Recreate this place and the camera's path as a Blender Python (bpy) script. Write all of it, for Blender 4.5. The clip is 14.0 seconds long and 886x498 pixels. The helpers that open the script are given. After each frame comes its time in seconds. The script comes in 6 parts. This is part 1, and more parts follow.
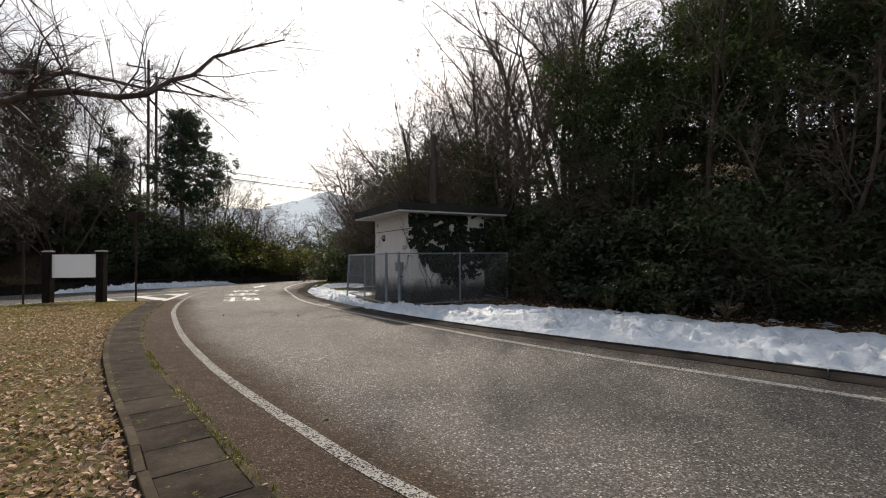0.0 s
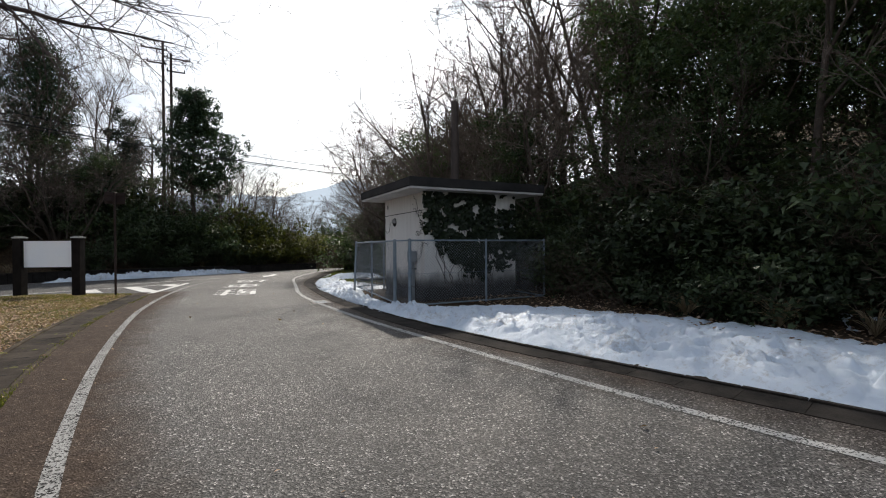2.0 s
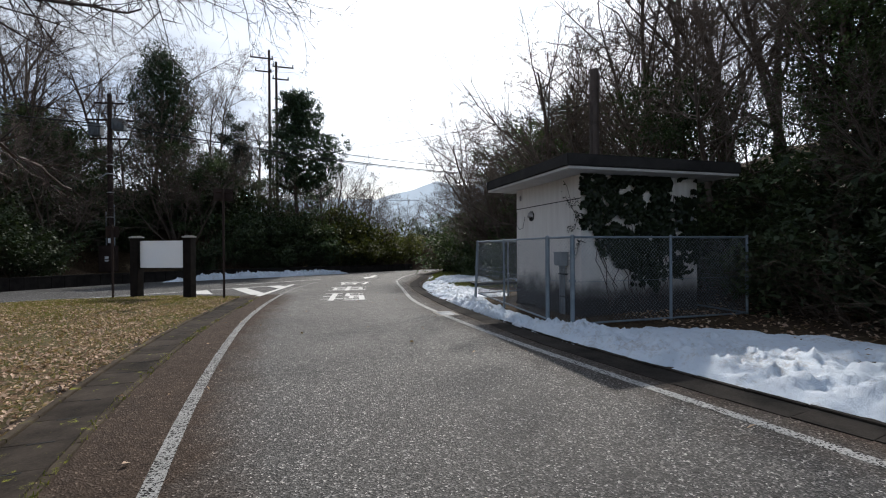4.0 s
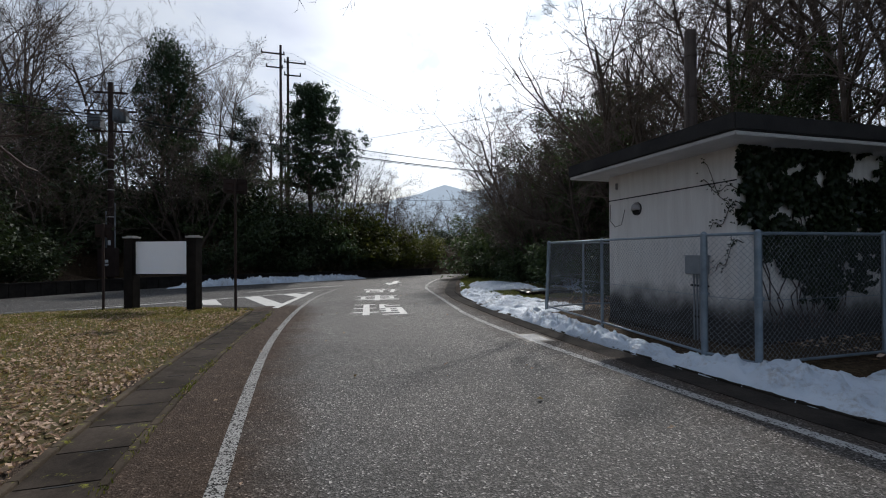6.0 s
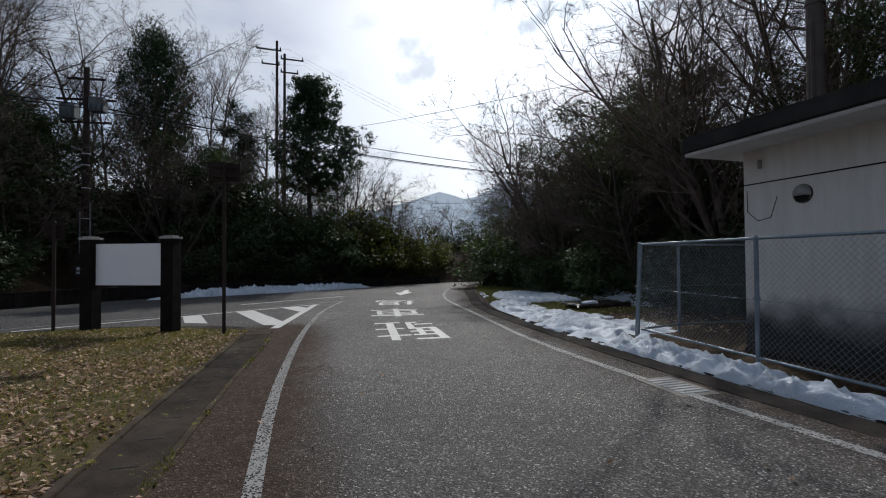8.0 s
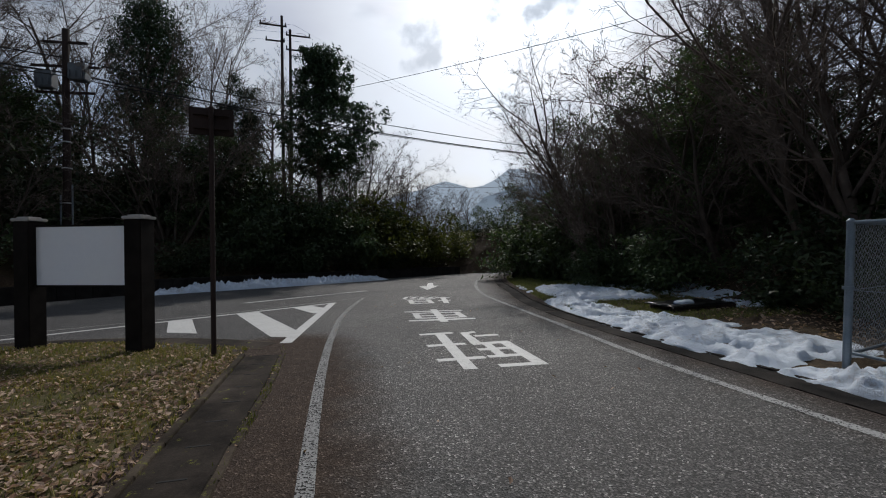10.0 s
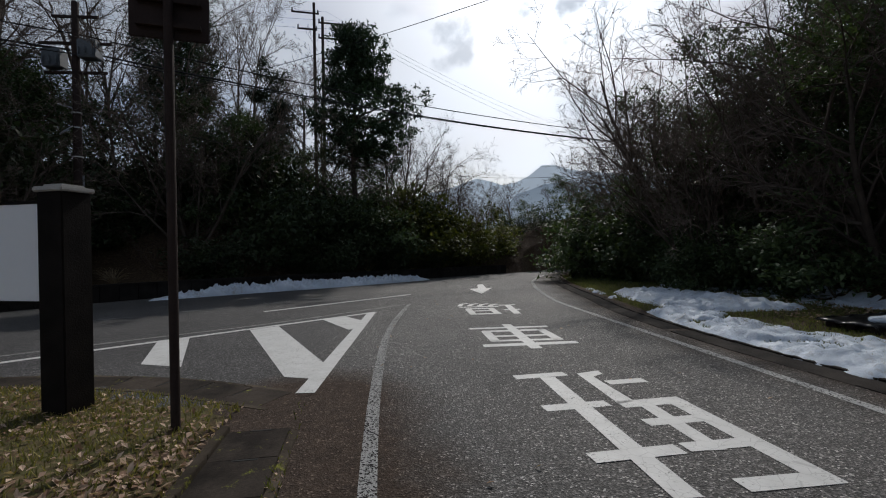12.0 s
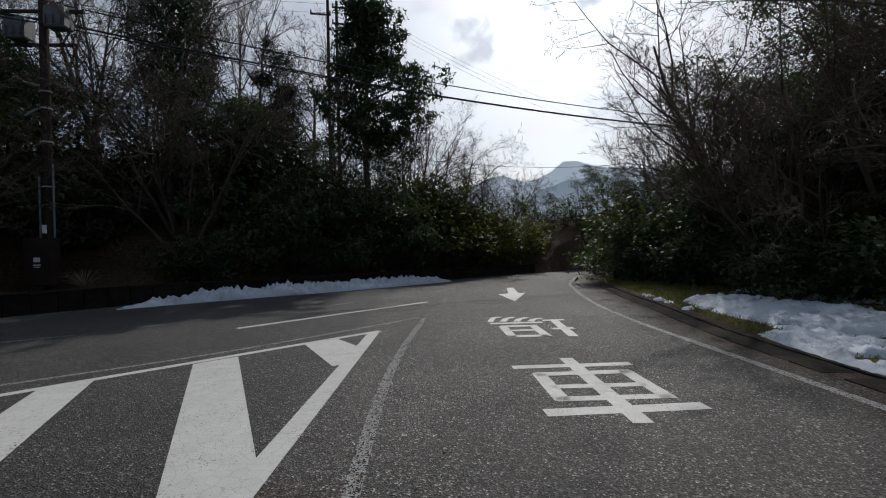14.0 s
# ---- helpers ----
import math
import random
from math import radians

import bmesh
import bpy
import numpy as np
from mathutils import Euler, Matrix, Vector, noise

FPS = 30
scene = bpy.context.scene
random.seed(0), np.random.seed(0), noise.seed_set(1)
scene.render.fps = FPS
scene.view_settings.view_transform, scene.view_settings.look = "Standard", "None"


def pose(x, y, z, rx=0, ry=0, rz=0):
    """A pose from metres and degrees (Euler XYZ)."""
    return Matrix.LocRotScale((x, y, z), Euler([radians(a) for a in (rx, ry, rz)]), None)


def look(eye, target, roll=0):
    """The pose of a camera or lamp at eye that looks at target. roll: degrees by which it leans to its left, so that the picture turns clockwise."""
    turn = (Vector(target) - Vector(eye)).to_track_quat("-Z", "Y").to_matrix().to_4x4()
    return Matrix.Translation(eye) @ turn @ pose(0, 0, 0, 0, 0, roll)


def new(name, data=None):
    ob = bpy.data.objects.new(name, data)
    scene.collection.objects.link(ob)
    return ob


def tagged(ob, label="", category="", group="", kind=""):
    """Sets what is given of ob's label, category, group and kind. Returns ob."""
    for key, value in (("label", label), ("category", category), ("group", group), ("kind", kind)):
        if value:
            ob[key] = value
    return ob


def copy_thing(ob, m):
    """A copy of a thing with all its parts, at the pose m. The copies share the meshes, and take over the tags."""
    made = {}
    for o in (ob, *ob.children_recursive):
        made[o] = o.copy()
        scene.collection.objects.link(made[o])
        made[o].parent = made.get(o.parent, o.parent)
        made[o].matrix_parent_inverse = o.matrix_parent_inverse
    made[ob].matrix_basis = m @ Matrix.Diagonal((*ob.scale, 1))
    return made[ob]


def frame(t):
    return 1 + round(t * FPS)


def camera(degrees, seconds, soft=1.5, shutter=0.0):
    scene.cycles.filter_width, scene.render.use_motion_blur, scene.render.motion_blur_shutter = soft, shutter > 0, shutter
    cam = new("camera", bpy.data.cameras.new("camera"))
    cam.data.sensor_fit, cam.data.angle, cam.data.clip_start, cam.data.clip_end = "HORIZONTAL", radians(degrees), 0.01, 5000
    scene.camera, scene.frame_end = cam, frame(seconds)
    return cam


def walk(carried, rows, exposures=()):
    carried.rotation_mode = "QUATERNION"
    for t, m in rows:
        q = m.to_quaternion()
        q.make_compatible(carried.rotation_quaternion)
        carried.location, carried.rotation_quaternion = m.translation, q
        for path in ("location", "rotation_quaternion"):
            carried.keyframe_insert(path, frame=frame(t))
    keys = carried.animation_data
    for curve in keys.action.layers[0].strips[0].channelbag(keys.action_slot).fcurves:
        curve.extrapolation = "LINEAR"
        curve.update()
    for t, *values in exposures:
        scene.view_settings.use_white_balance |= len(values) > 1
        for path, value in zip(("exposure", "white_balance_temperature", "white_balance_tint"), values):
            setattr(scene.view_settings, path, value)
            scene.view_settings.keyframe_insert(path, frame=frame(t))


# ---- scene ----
cam = camera(88.1, 14.0, soft=1.1)
METRES, EYE, TILT, LEAN, TURN = 22.4, 1.5, 0.0, 0.0, -24.2
ROWS = [
    (0.0, 0.0, 0.0, 0.0, 0.01, 1.2, 0.54),
    (0.5, 0.0037, 0.0329, -0.0007, -3.13, 0.85, 0.37),
    (1.0, 0.0063, 0.0667, 0.0013, -3.81, 0.44, 0.32),
    (1.5, 0.0111, 0.1009, 0.0005, -1.43, 0.12, 0.4),
    (2.0, 0.0022, 0.1336, 0.0013, 2.99, -0.37, 0.41),
    (2.5, -0.0117, 0.165, -0.0003, 7.3, -0.49, 0.53),
    (3.0, -0.0312, 0.1948, 0.0007, 10.63, -0.46, 0.51),
    (3.5, -0.0545, 0.2212, 0.0005, 12.78, -0.35, 0.53),
    (6.0, -0.1716, 0.3554, -0.001, 14.42, 0.27, 0.36),
    (6.5, -0.1926, 0.3833, -0.0015, 14.34, 0.47, 0.34),
    (7.0, -0.2132, 0.4138, -0.0029, 14.05, 1.04, 0.36),
    (7.5, -0.2366, 0.4411, -0.0024, 14.43, 1.48, 0.35),
    (8.0, -0.2575, 0.4687, -0.0029, 13.73, 1.13, 0.39),
    (10.5, -0.3661, 0.6234, -0.0049, 14.88, -0.23, 0.64),
    (11.0, -0.3863, 0.655, -0.0064, 15.51, -0.18, 0.69),
    (11.5, -0.4012, 0.6892, -0.0061, 16.85, -0.24, 0.8),
    (12.0, -0.4192, 0.7213, -0.007, 18.52, -0.39, 0.85),
    (12.5, -0.4316, 0.7543, -0.0084, 19.71, -0.44, 0.95),
    (13.0, -0.4455, 0.787, -0.0093, 20.64, -0.6, 1.01),
    (13.5, -0.4562, 0.8191, -0.008, 20.93, -0.57, 1.05),
    (14.0, -0.4676, 0.8498, -0.0077, 21.09, -0.66, 1.03),
]
walk(cam, [(t, pose(0, 0, EYE, TILT, LEAN, TURN) @ pose(METRES * x, METRES * y, METRES * z, 90 + pitch, roll, yaw)) for t, x, y, z, yaw, pitch, roll in ROWS],
     exposures=[(0.0, 0.12, 6900, 12), (2.0, 0.15, 6300, 10), (3.5, 0.05, 6050, 10), (6.0, -0.4, 5900, 10), (8.0, -0.68, 5850, 10), (10.5, -0.93, 5900, 10), (14.0, -0.88, 5950, 10)])

# ---- world, sun ----
SUN_AZ, SUN_EL = 19.7, 38.3          # degrees clockwise from +y, and above the horizon
world = bpy.data.worlds.new("sky")
scene.world = world
world.use_nodes = True
wn, wl = world.node_tree.nodes, world.node_tree.links
wn.clear()
w_out, w_bg = wn.new("ShaderNodeOutputWorld"), wn.new("ShaderNodeBackground")
w_sky = wn.new("ShaderNodeTexSky")
w_sky.sky_type, w_sky.sun_disc = "NISHITA", False
w_sky.sun_elevation, w_sky.sun_rotation = radians(SUN_EL), radians(SUN_AZ)
w_sky.dust_density, w_sky.air_density, w_sky.ozone_density = 2.5, 1.0, 1.0
w_co = wn.new("ShaderNodeTexCoord")
w_map = wn.new("ShaderNodeMapping")
w_map.inputs["Scale"].default_value = (1.0, 1.0, 2.2)
w_noise = wn.new("ShaderNodeTexNoise")
w_noise.inputs["Scale"].default_value, w_noise.inputs["Detail"].default_value = 2.6, 6.0
w_ramp = wn.new("ShaderNodeValToRGB")     # how thick the thin cloud is
w_ramp.color_ramp.elements[0].position, w_ramp.color_ramp.elements[1].position = 0.36, 0.56
w_ramp.color_ramp.elements[0].color = (0.22, 0.22, 0.22, 1)
w_shade = wn.new("ShaderNodeValToRGB")    # its greyer undersides
for stop, (pos, col) in zip(w_shade.color_ramp.elements, ((0.55, (4.7, 4.8, 4.9, 1)), (0.68, (1.1, 1.5, 2.0, 1)))):
    stop.position, stop.color = pos, col
w_noise2 = wn.new("ShaderNodeTexNoise")
w_noise2.inputs["Scale"].default_value, w_noise2.inputs["Detail"].default_value = 3.7, 4.0
w_mul = wn.new("ShaderNodeMix")
w_mul.data_type = "RGBA"
w_grey = wn.new("ShaderNodeRGBToBW")      # the veil glows towards the sun
w_veil = wn.new("ShaderNodeVectorMath")
w_veil.operation, w_veil.inputs["Scale"].default_value = "SCALE", 0.75
w_sum = wn.new("ShaderNodeVectorMath")
wl.new(w_sky.outputs[0], w_grey.inputs[0])
wl.new(w_grey.outputs[0], w_veil.inputs[0])
wl.new(w_veil.outputs[0], w_sum.inputs[0])
wl.new(w_shade.outputs[0], w_sum.inputs[1])
wl.new(w_co.outputs["Generated"], w_map.inputs["Vector"])
wl.new(w_map.outputs[0], w_noise.inputs["Vector"])
wl.new(w_map.outputs[0], w_noise2.inputs["Vector"])
wl.new(w_noise.outputs["Fac"], w_ramp.inputs["Fac"])
wl.new(w_noise2.outputs["Fac"], w_shade.inputs["Fac"])
w_dot = wn.new("ShaderNodeVectorMath")    # the veil thins away from the sun
w_dot.operation = "DOT_PRODUCT"
w_dot.inputs[1].default_value = (math.sin(radians(SUN_AZ)) * math.cos(radians(SUN_EL)), math.cos(radians(SUN_AZ)) * math.cos(radians(SUN_EL)), math.sin(radians(SUN_EL)))
wl.new(w_co.outputs["Generated"], w_dot.inputs[0])
w_thin = wn.new("ShaderNodeMapRange")
for key, v in (("From Min", 0.5), ("From Max", 0.94), ("To Min", 0.58), ("To Max", 1.0)):
    w_thin.inputs[key].default_value = v
wl.new(w_dot.outputs["Value"], w_thin.inputs["Value"])
w_fac = wn.new("ShaderNodeMath")
w_fac.operation = "MULTIPLY"
wl.new(w_ramp.outputs[0], w_fac.inputs[0])
wl.new(w_thin.outputs[0], w_fac.inputs[1])
wl.new(w_fac.outputs[0], w_mul.inputs["Factor"])
wl.new(w_sky.outputs[0], w_mul.inputs[6])
wl.new(w_sum.outputs[0], w_mul.inputs[7])
w_last = w_mul.outputs[2]
w_noise3 = wn.new("ShaderNodeTexNoise")
w_noise3.inputs["Scale"].default_value, w_noise3.inputs["Detail"].default_value = 22.0, 6.0
wl.new(w_co.outputs["Generated"], w_noise3.inputs["Vector"])
for c_az, c_el, c_size, c_thick in ((21.0, 30.5, 6.0, 0.75), (7.8, 23.5, 2.8, 0.5)):     # loose grey clouds
    c_dir = wn.new("ShaderNodeVectorMath")
    c_dir.operation = "DOT_PRODUCT"
    c_dir.inputs[1].default_value = (math.sin(radians(c_az)) * math.cos(radians(c_el)), math.cos(radians(c_az)) * math.cos(radians(c_el)), math.sin(radians(c_el)))
    wl.new(w_co.outputs["Generated"], c_dir.inputs[0])
    c_sum = wn.new("ShaderNodeMath")
    c_sum.operation = "MULTIPLY_ADD"
    wl.new(w_noise3.outputs["Fac"], c_sum.inputs[0])
    c_sum.inputs[1].default_value = 5.0 * (1 - math.cos(radians(c_size)))
    wl.new(c_dir.outputs["Value"], c_sum.inputs[2])
    c_map = wn.new("ShaderNodeMapRange")
    c_map.interpolation_type = "SMOOTHSTEP"
    c_edge = 1 - math.cos(radians(c_size))
    for key, v in (("From Min", 1 + 1.2 * c_edge), ("From Max", 1 + 2.7 * c_edge), ("To Min", 0.0), ("To Max", c_thick)):
        c_map.inputs[key].default_value = v
    wl.new(c_sum.outputs[0], c_map.inputs["Value"])
    c_mix = wn.new("ShaderNodeMix")
    c_mix.data_type = "RGBA"
    wl.new(c_map.outputs[0], c_mix.inputs["Factor"])
    wl.new(w_last, c_mix.inputs[6])
    c_mix.inputs[7].default_value = (5.4, 5.9, 6.4, 1)
    w_last = c_mix.outputs[2]
wl.new(w_last, w_bg.inputs["Color"])
wl.new(w_bg.outputs[0], w_out.inputs["Surface"])
w_bg.inputs["Strength"].default_value = 0.118

sun = new("sun", bpy.data.lights.new("sun", "SUN"))
sun.data.energy, sun.data.angle, sun.data.color = 4.6, radians(0.8), (1.0, 0.90, 0.77)
az, el = radians(SUN_AZ), radians(SUN_EL)
sun.matrix_world = look((0, 0, 30), (-math.sin(az) * math.cos(el), -math.cos(az) * math.cos(el), 30 - math.sin(el)))


# ---- materials ----
def nodes_of(name, rough=0.8, spec=0.5):
    m = bpy.data.materials.new(name)
    m.use_nodes = True
    nt = m.node_tree
    b = nt.nodes["Principled BSDF"]
    b.inputs["Roughness"].default_value = rough
    b.inputs["Specular IOR Level"].default_value = spec
    return m, nt, b


def coords(nt, scale=(1, 1, 1), space="Object"):
    c, mp = nt.nodes.new("ShaderNodeTexCoord"), nt.nodes.new("ShaderNodeMapping")
    mp.inputs["Scale"].default_value = scale
    nt.links.new(c.outputs[space], mp.inputs["Vector"])
    return mp.outputs[0]


def noise_of(nt, vec, scale, detail=4.0, rough=0.55):
    n = nt.nodes.new("ShaderNodeTexNoise")
    n.inputs["Scale"].default_value, n.inputs["Detail"].default_value = scale, detail
    n.inputs["Roughness"].default_value = rough
    nt.links.new(vec, n.inputs["Vector"])
    return n.outputs["Fac"]


def ramp_of(nt, fac, stops):
    r = nt.nodes.new("ShaderNodeValToRGB")
    e = r.color_ramp.elements
    while len(e) < len(stops):
        e.new(0.5)
    for k, (p, c) in zip(e, stops):
        k.position = p
        k.color = (c, c, c, 1) if isinstance(c, (int, float)) else (*c, 1)
    nt.links.new(fac, r.inputs["Fac"])
    return r.outputs["Color"]


def mix_of(nt, fac, a, b, blend="MIX"):
    n = nt.nodes.new("ShaderNodeMix")
    n.data_type, n.blend_type = "RGBA", blend
    for sock, v in ((n.inputs["Factor"], fac), (n.inputs[6], a), (n.inputs[7], b)):
        if isinstance(v, (int, float)):
            sock.default_value = v
        elif isinstance(v, tuple):
            sock.default_value = (*v, 1)
        else:
            nt.links.new(v, sock)
    return n.outputs[2]


def bump_of(nt, b, height, strength=0.3, distance=0.01):
    n = nt.nodes.new("ShaderNodeBump")
    n.inputs["Strength"].default_value, n.inputs["Distance"].default_value = strength, distance
    nt.links.new(height, n.inputs["Height"])
    nt.links.new(n.outputs[0], b.inputs["Normal"])


def plain(name, c1, c2, rough=0.8, scale=8.0, fine=60.0, bump=0.2, spec=0.4, metal=0.0, space="Object", vary=0.0, grain=0.5):
    """Two colours mixed by a coarse and a fine noise, with relief."""
    m, nt, b = nodes_of(name, rough, spec)
    v = coords(nt, space=space)
    big, small = noise_of(nt, v, scale, 5), noise_of(nt, v, fine, 4)
    col = mix_of(nt, ramp_of(nt, big, [(0.3, 0.0), (0.7, 1.0)]), c1, c2)
    col = mix_of(nt, grain, col, ramp_of(nt, small, [(0.25, 0.55), (0.75, 1.0)]), "MULTIPLY")
    if vary:
        oi = nt.nodes.new("ShaderNodeObjectInfo")
        col = mix_of(nt, 1.0, col, ramp_of(nt, oi.outputs["Random"], [(0.0, 1.0 - vary), (1.0, 1.0)]), "MULTIPLY")
    nt.links.new(col, b.inputs["Base Color"])
    b.inputs["Metallic"].default_value = metal
    if bump:
        bump_of(nt, b, small, bump, 0.01)
    return m


def asphalt_colour(nt, v):
    big = noise_of(nt, v, 0.35, 6, 0.6)
    mid = noise_of(nt, v, 3.0, 5)
    vor = nt.nodes.new("ShaderNodeTexVoronoi")
    vor.inputs["Scale"].default_value = 74.0
    nt.links.new(v, vor.inputs["Vector"])
    sep = nt.nodes.new("ShaderNodeSeparateColor")
    nt.links.new(vor.outputs["Color"], sep.inputs[0])
    col = mix_of(nt, ramp_of(nt, big, [(0.35, 0.0), (0.65, 1.0)]), (0.055, 0.053, 0.051), (0.087, 0.083, 0.079))
    col = mix_of(nt, 0.5, col, ramp_of(nt, mid, [(0.3, 0.6), (0.7, 1.0)]), "MULTIPLY")
    col = mix_of(nt, 1.0, col, ramp_of(nt, sep.outputs[0], [(0.0, 0.18), (0.5, 0.66), (0.8, 1.6), (0.95, 2.9), (1.0, 7.5)]), "MULTIPLY")
    return col, vor.outputs["Distance"], sep.outputs[0]


def make_asphalt():
    m, nt, b = nodes_of("asphalt", 0.78, 0.4)
    v = coords(nt)
    col, dist, _ = asphalt_colour(nt, v)
    # brown silt washed to the road's edge, and damp patches
    at = nt.nodes.new("ShaderNodeAttribute")
    at.attribute_name = "silt"
    silt = mix_of(nt, 0.38, at.outputs["Fac"], noise_of(nt, v, 1.4, 6, 0.65))
    film = mix_of(nt, ramp_of(nt, noise_of(nt, v, 7, 6, 0.75), [(0.35, 0.0), (0.68, 1.0)]), (0.034, 0.0225, 0.0155), (0.088, 0.060, 0.042))
    film = mix_of(nt, 0.40, film, mix_of(nt, 1.0, col, (0.62, 0.48, 0.39), "MULTIPLY"))
    covered = ramp_of(nt, silt, [(0.36, 0.0), (0.66, 0.92)])
    old = nt.nodes.new("ShaderNodeAttribute")
    old.attribute_name = "old"
    col = mix_of(nt, old.outputs["Fac"], col, mix_of(nt, 1.0, col, (0.56, 0.57, 0.60), "MULTIPLY"))
    col = mix_of(nt, covered, col, film)
    nt.links.new(ramp_of(nt, covered, [(0.0, 0.4), (1.0, 0.12)]), b.inputs["Specular IOR Level"])
    nt.links.new(ramp_of(nt, covered, [(0.0, 0.78), (1.0, 0.96)]), b.inputs["Roughness"])
    nt.links.new(col, b.inputs["Base Color"])
    bump_of(nt, b, dist, 0.9, 0.010)
    return m


def make_paint(name, wear, pale):
    m, nt, b = nodes_of(name, 0.88 if wear > 0.3 else 0.65, 0.15 if wear > 0.3 else 0.4)
    v = coords(nt)
    col, dist, cell = asphalt_colour(nt, v)
    worn = mix_of(nt, 0.55, noise_of(nt, v, 2.2, 6, 0.7), cell)
    fac = ramp_of(nt, worn, [(wear - 0.05, 0.0), (wear + 0.05, 1.0)])
    white = mix_of(nt, noise_of(nt, v, 5.0, 6), (pale * 0.65, pale * 0.65, pale * 0.63), (pale, pale, pale * 0.98))
    crack = nt.nodes.new("ShaderNodeTexVoronoi")
    crack.feature = "DISTANCE_TO_EDGE"
    crack.inputs["Scale"].default_value = 9.0
    nt.links.new(v, crack.inputs["Vector"])
    white = mix_of(nt, ramp_of(nt, crack.outputs["Distance"], [(0.0, 0.5), (0.03, 0.0)]), white, (0.2, 0.2, 0.2))
    nt.links.new(mix_of(nt, fac, col, white), b.inputs["Base Color"])
    bump_of(nt, b, dist, 0.8 if wear > 0.3 else 0.35, 0.008 if wear > 0.3 else 0.004)
    return m


def make_snow():
    m, nt, b = nodes_of("snow", 0.55, 0.3)
    v = coords(nt)
    dirt = mix_of(nt, 0.5, noise_of(nt, v, 1.2, 6, 0.65), noise_of(nt, v, 14.0, 5, 0.7))
    # blue of shaded skylight tinted into the clean snow, grey where dirty
    col = mix_of(nt, ramp_of(nt, dirt, [(0.52, 0.0), (0.70, 1.0)]), (0.62, 0.69, 0.775), (0.34, 0.32, 0.30))
    nt.links.new(col, b.inputs["Base Color"])
    b.inputs["Subsurface Weight"].default_value = 0.06
    b.inputs["Subsurface Radius"].default_value = (0.03, 0.04, 0.05)
    bump_of(nt, b, mix_of(nt, 0.5, noise_of(nt, v, 18, 6, 0.65), noise_of(nt, v, 80, 4)), 0.9, 0.035)
    return m


def make_ground():
    m, nt, b = nodes_of("forest_floor", 0.95, 0.15)
    v = coords(nt)
    a, c, d = noise_of(nt, v, 0.5, 6, 0.6), noise_of(nt, v, 9.0, 6, 0.7), noise_of(nt, v, 60, 4, 0.7)
    soil = mix_of(nt, ramp_of(nt, c, [(0.35, 0.0), (0.65, 1.0)]), (0.016, 0.012, 0.008), (0.065, 0.042, 0.026))
    grass = mix_of(nt, ramp_of(nt, d, [(0.3, 0.0), (0.7, 1.0)]), (0.07, 0.08, 0.022), (0.20, 0.17, 0.075))
    col = mix_of(nt, ramp_of(nt, mix_of(nt, 0.4, a, c), [(0.42, 0.0), (0.58, 1.0)]), soil, grass)
    cell = nt.nodes.new("ShaderNodeTexVoronoi")
    cell.inputs["Scale"].default_value = 22.0
    nt.links.new(v, cell.inputs["Vector"])
    pick = nt.nodes.new("ShaderNodeSeparateColor")
    nt.links.new(cell.outputs["Color"], pick.inputs[0])
    litter = ramp_of(nt, pick.outputs[0], [(0.0, (0.03, 0.02, 0.012)), (0.5, (0.10, 0.06, 0.034)), (0.85, (0.20, 0.13, 0.08)), (1.0, (0.34, 0.25, 0.17))])
    strewn = ramp_of(nt, pick.outputs[1], [(0.45, 0.0), (0.55, 1.0)])
    soil = mix_of(nt, 0.5, soil, mix_of(nt, 1.0, litter, (0.5, 0.5, 0.5), "MULTIPLY"))
    # turf on the flat lawn, bare litter under the woods
    at = nt.nodes.new("ShaderNodeAttribute")
    at.attribute_name = "lawn"
    lawn = mix_of(nt, ramp_of(nt, c, [(0.4, 0.0), (0.75, 1.0)]), mix_of(nt, 0.6, grass, (0.035, 0.042, 0.010)), (0.075, 0.05, 0.03))
    drift = mix_of(nt, 1.0, strewn, ramp_of(nt, noise_of(nt, v, 0.9, 5, 0.6), [(0.40, 0.15), (0.58, 1.0)]), "MULTIPLY")
    lawn = mix_of(nt, drift, lawn, litter)
    col = mix_of(nt, at.outputs["Fac"], mix_of(nt, 0.9, col, soil), lawn)
    nt.links.new(col, b.inputs["Base Color"])
    bump_of(nt, b, mix_of(nt, 0.5, c, d), 0.7, 0.03)
    return m


def make_wall():
    m, nt, b = nodes_of("painted_render", 0.85, 0.25)
    v = coords(nt)
    sep = nt.nodes.new("ShaderNodeSeparateXYZ")
    nt.links.new(v, sep.inputs[0])
    streak = noise_of(nt, coords(nt, (5.0, 5.0, 0.5)), 1.5, 5, 0.6)
    col = mix_of(nt, ramp_of(nt, streak, [(0.35, 0.0), (0.75, 1.0)]), (0.80, 0.77, 0.73), (0.66, 0.62, 0.58))
    # mould creeping up from the plinth, with an uneven edge
    edge = nt.nodes.new("ShaderNodeMath")
    edge.operation = "MULTIPLY_ADD"
    nt.links.new(noise_of(nt, v, 1.6, 6, 0.65), edge.inputs[0])
    edge.inputs[1].default_value = -0.75
    nt.links.new(sep.outputs["Z"], edge.inputs[2])
    mould = ramp_of(nt, edge.outputs[0], [(0.06, 1.0), (0.22, 0.85), (0.58, 0.0)])
    col = mix_of(nt, mould, col, (0.045, 0.043, 0.042))
    col = mix_of(nt, 0.25, col, ramp_of(nt, noise_of(nt, v, 45, 4), [(0.3, 0.6), (0.7, 1.0)]), "MULTIPLY")
    nt.links.new(col, b.inputs["Base Color"])
    bump_of(nt, b, noise_of(nt, v, 70, 4), 0.25, 0.01)
    return m


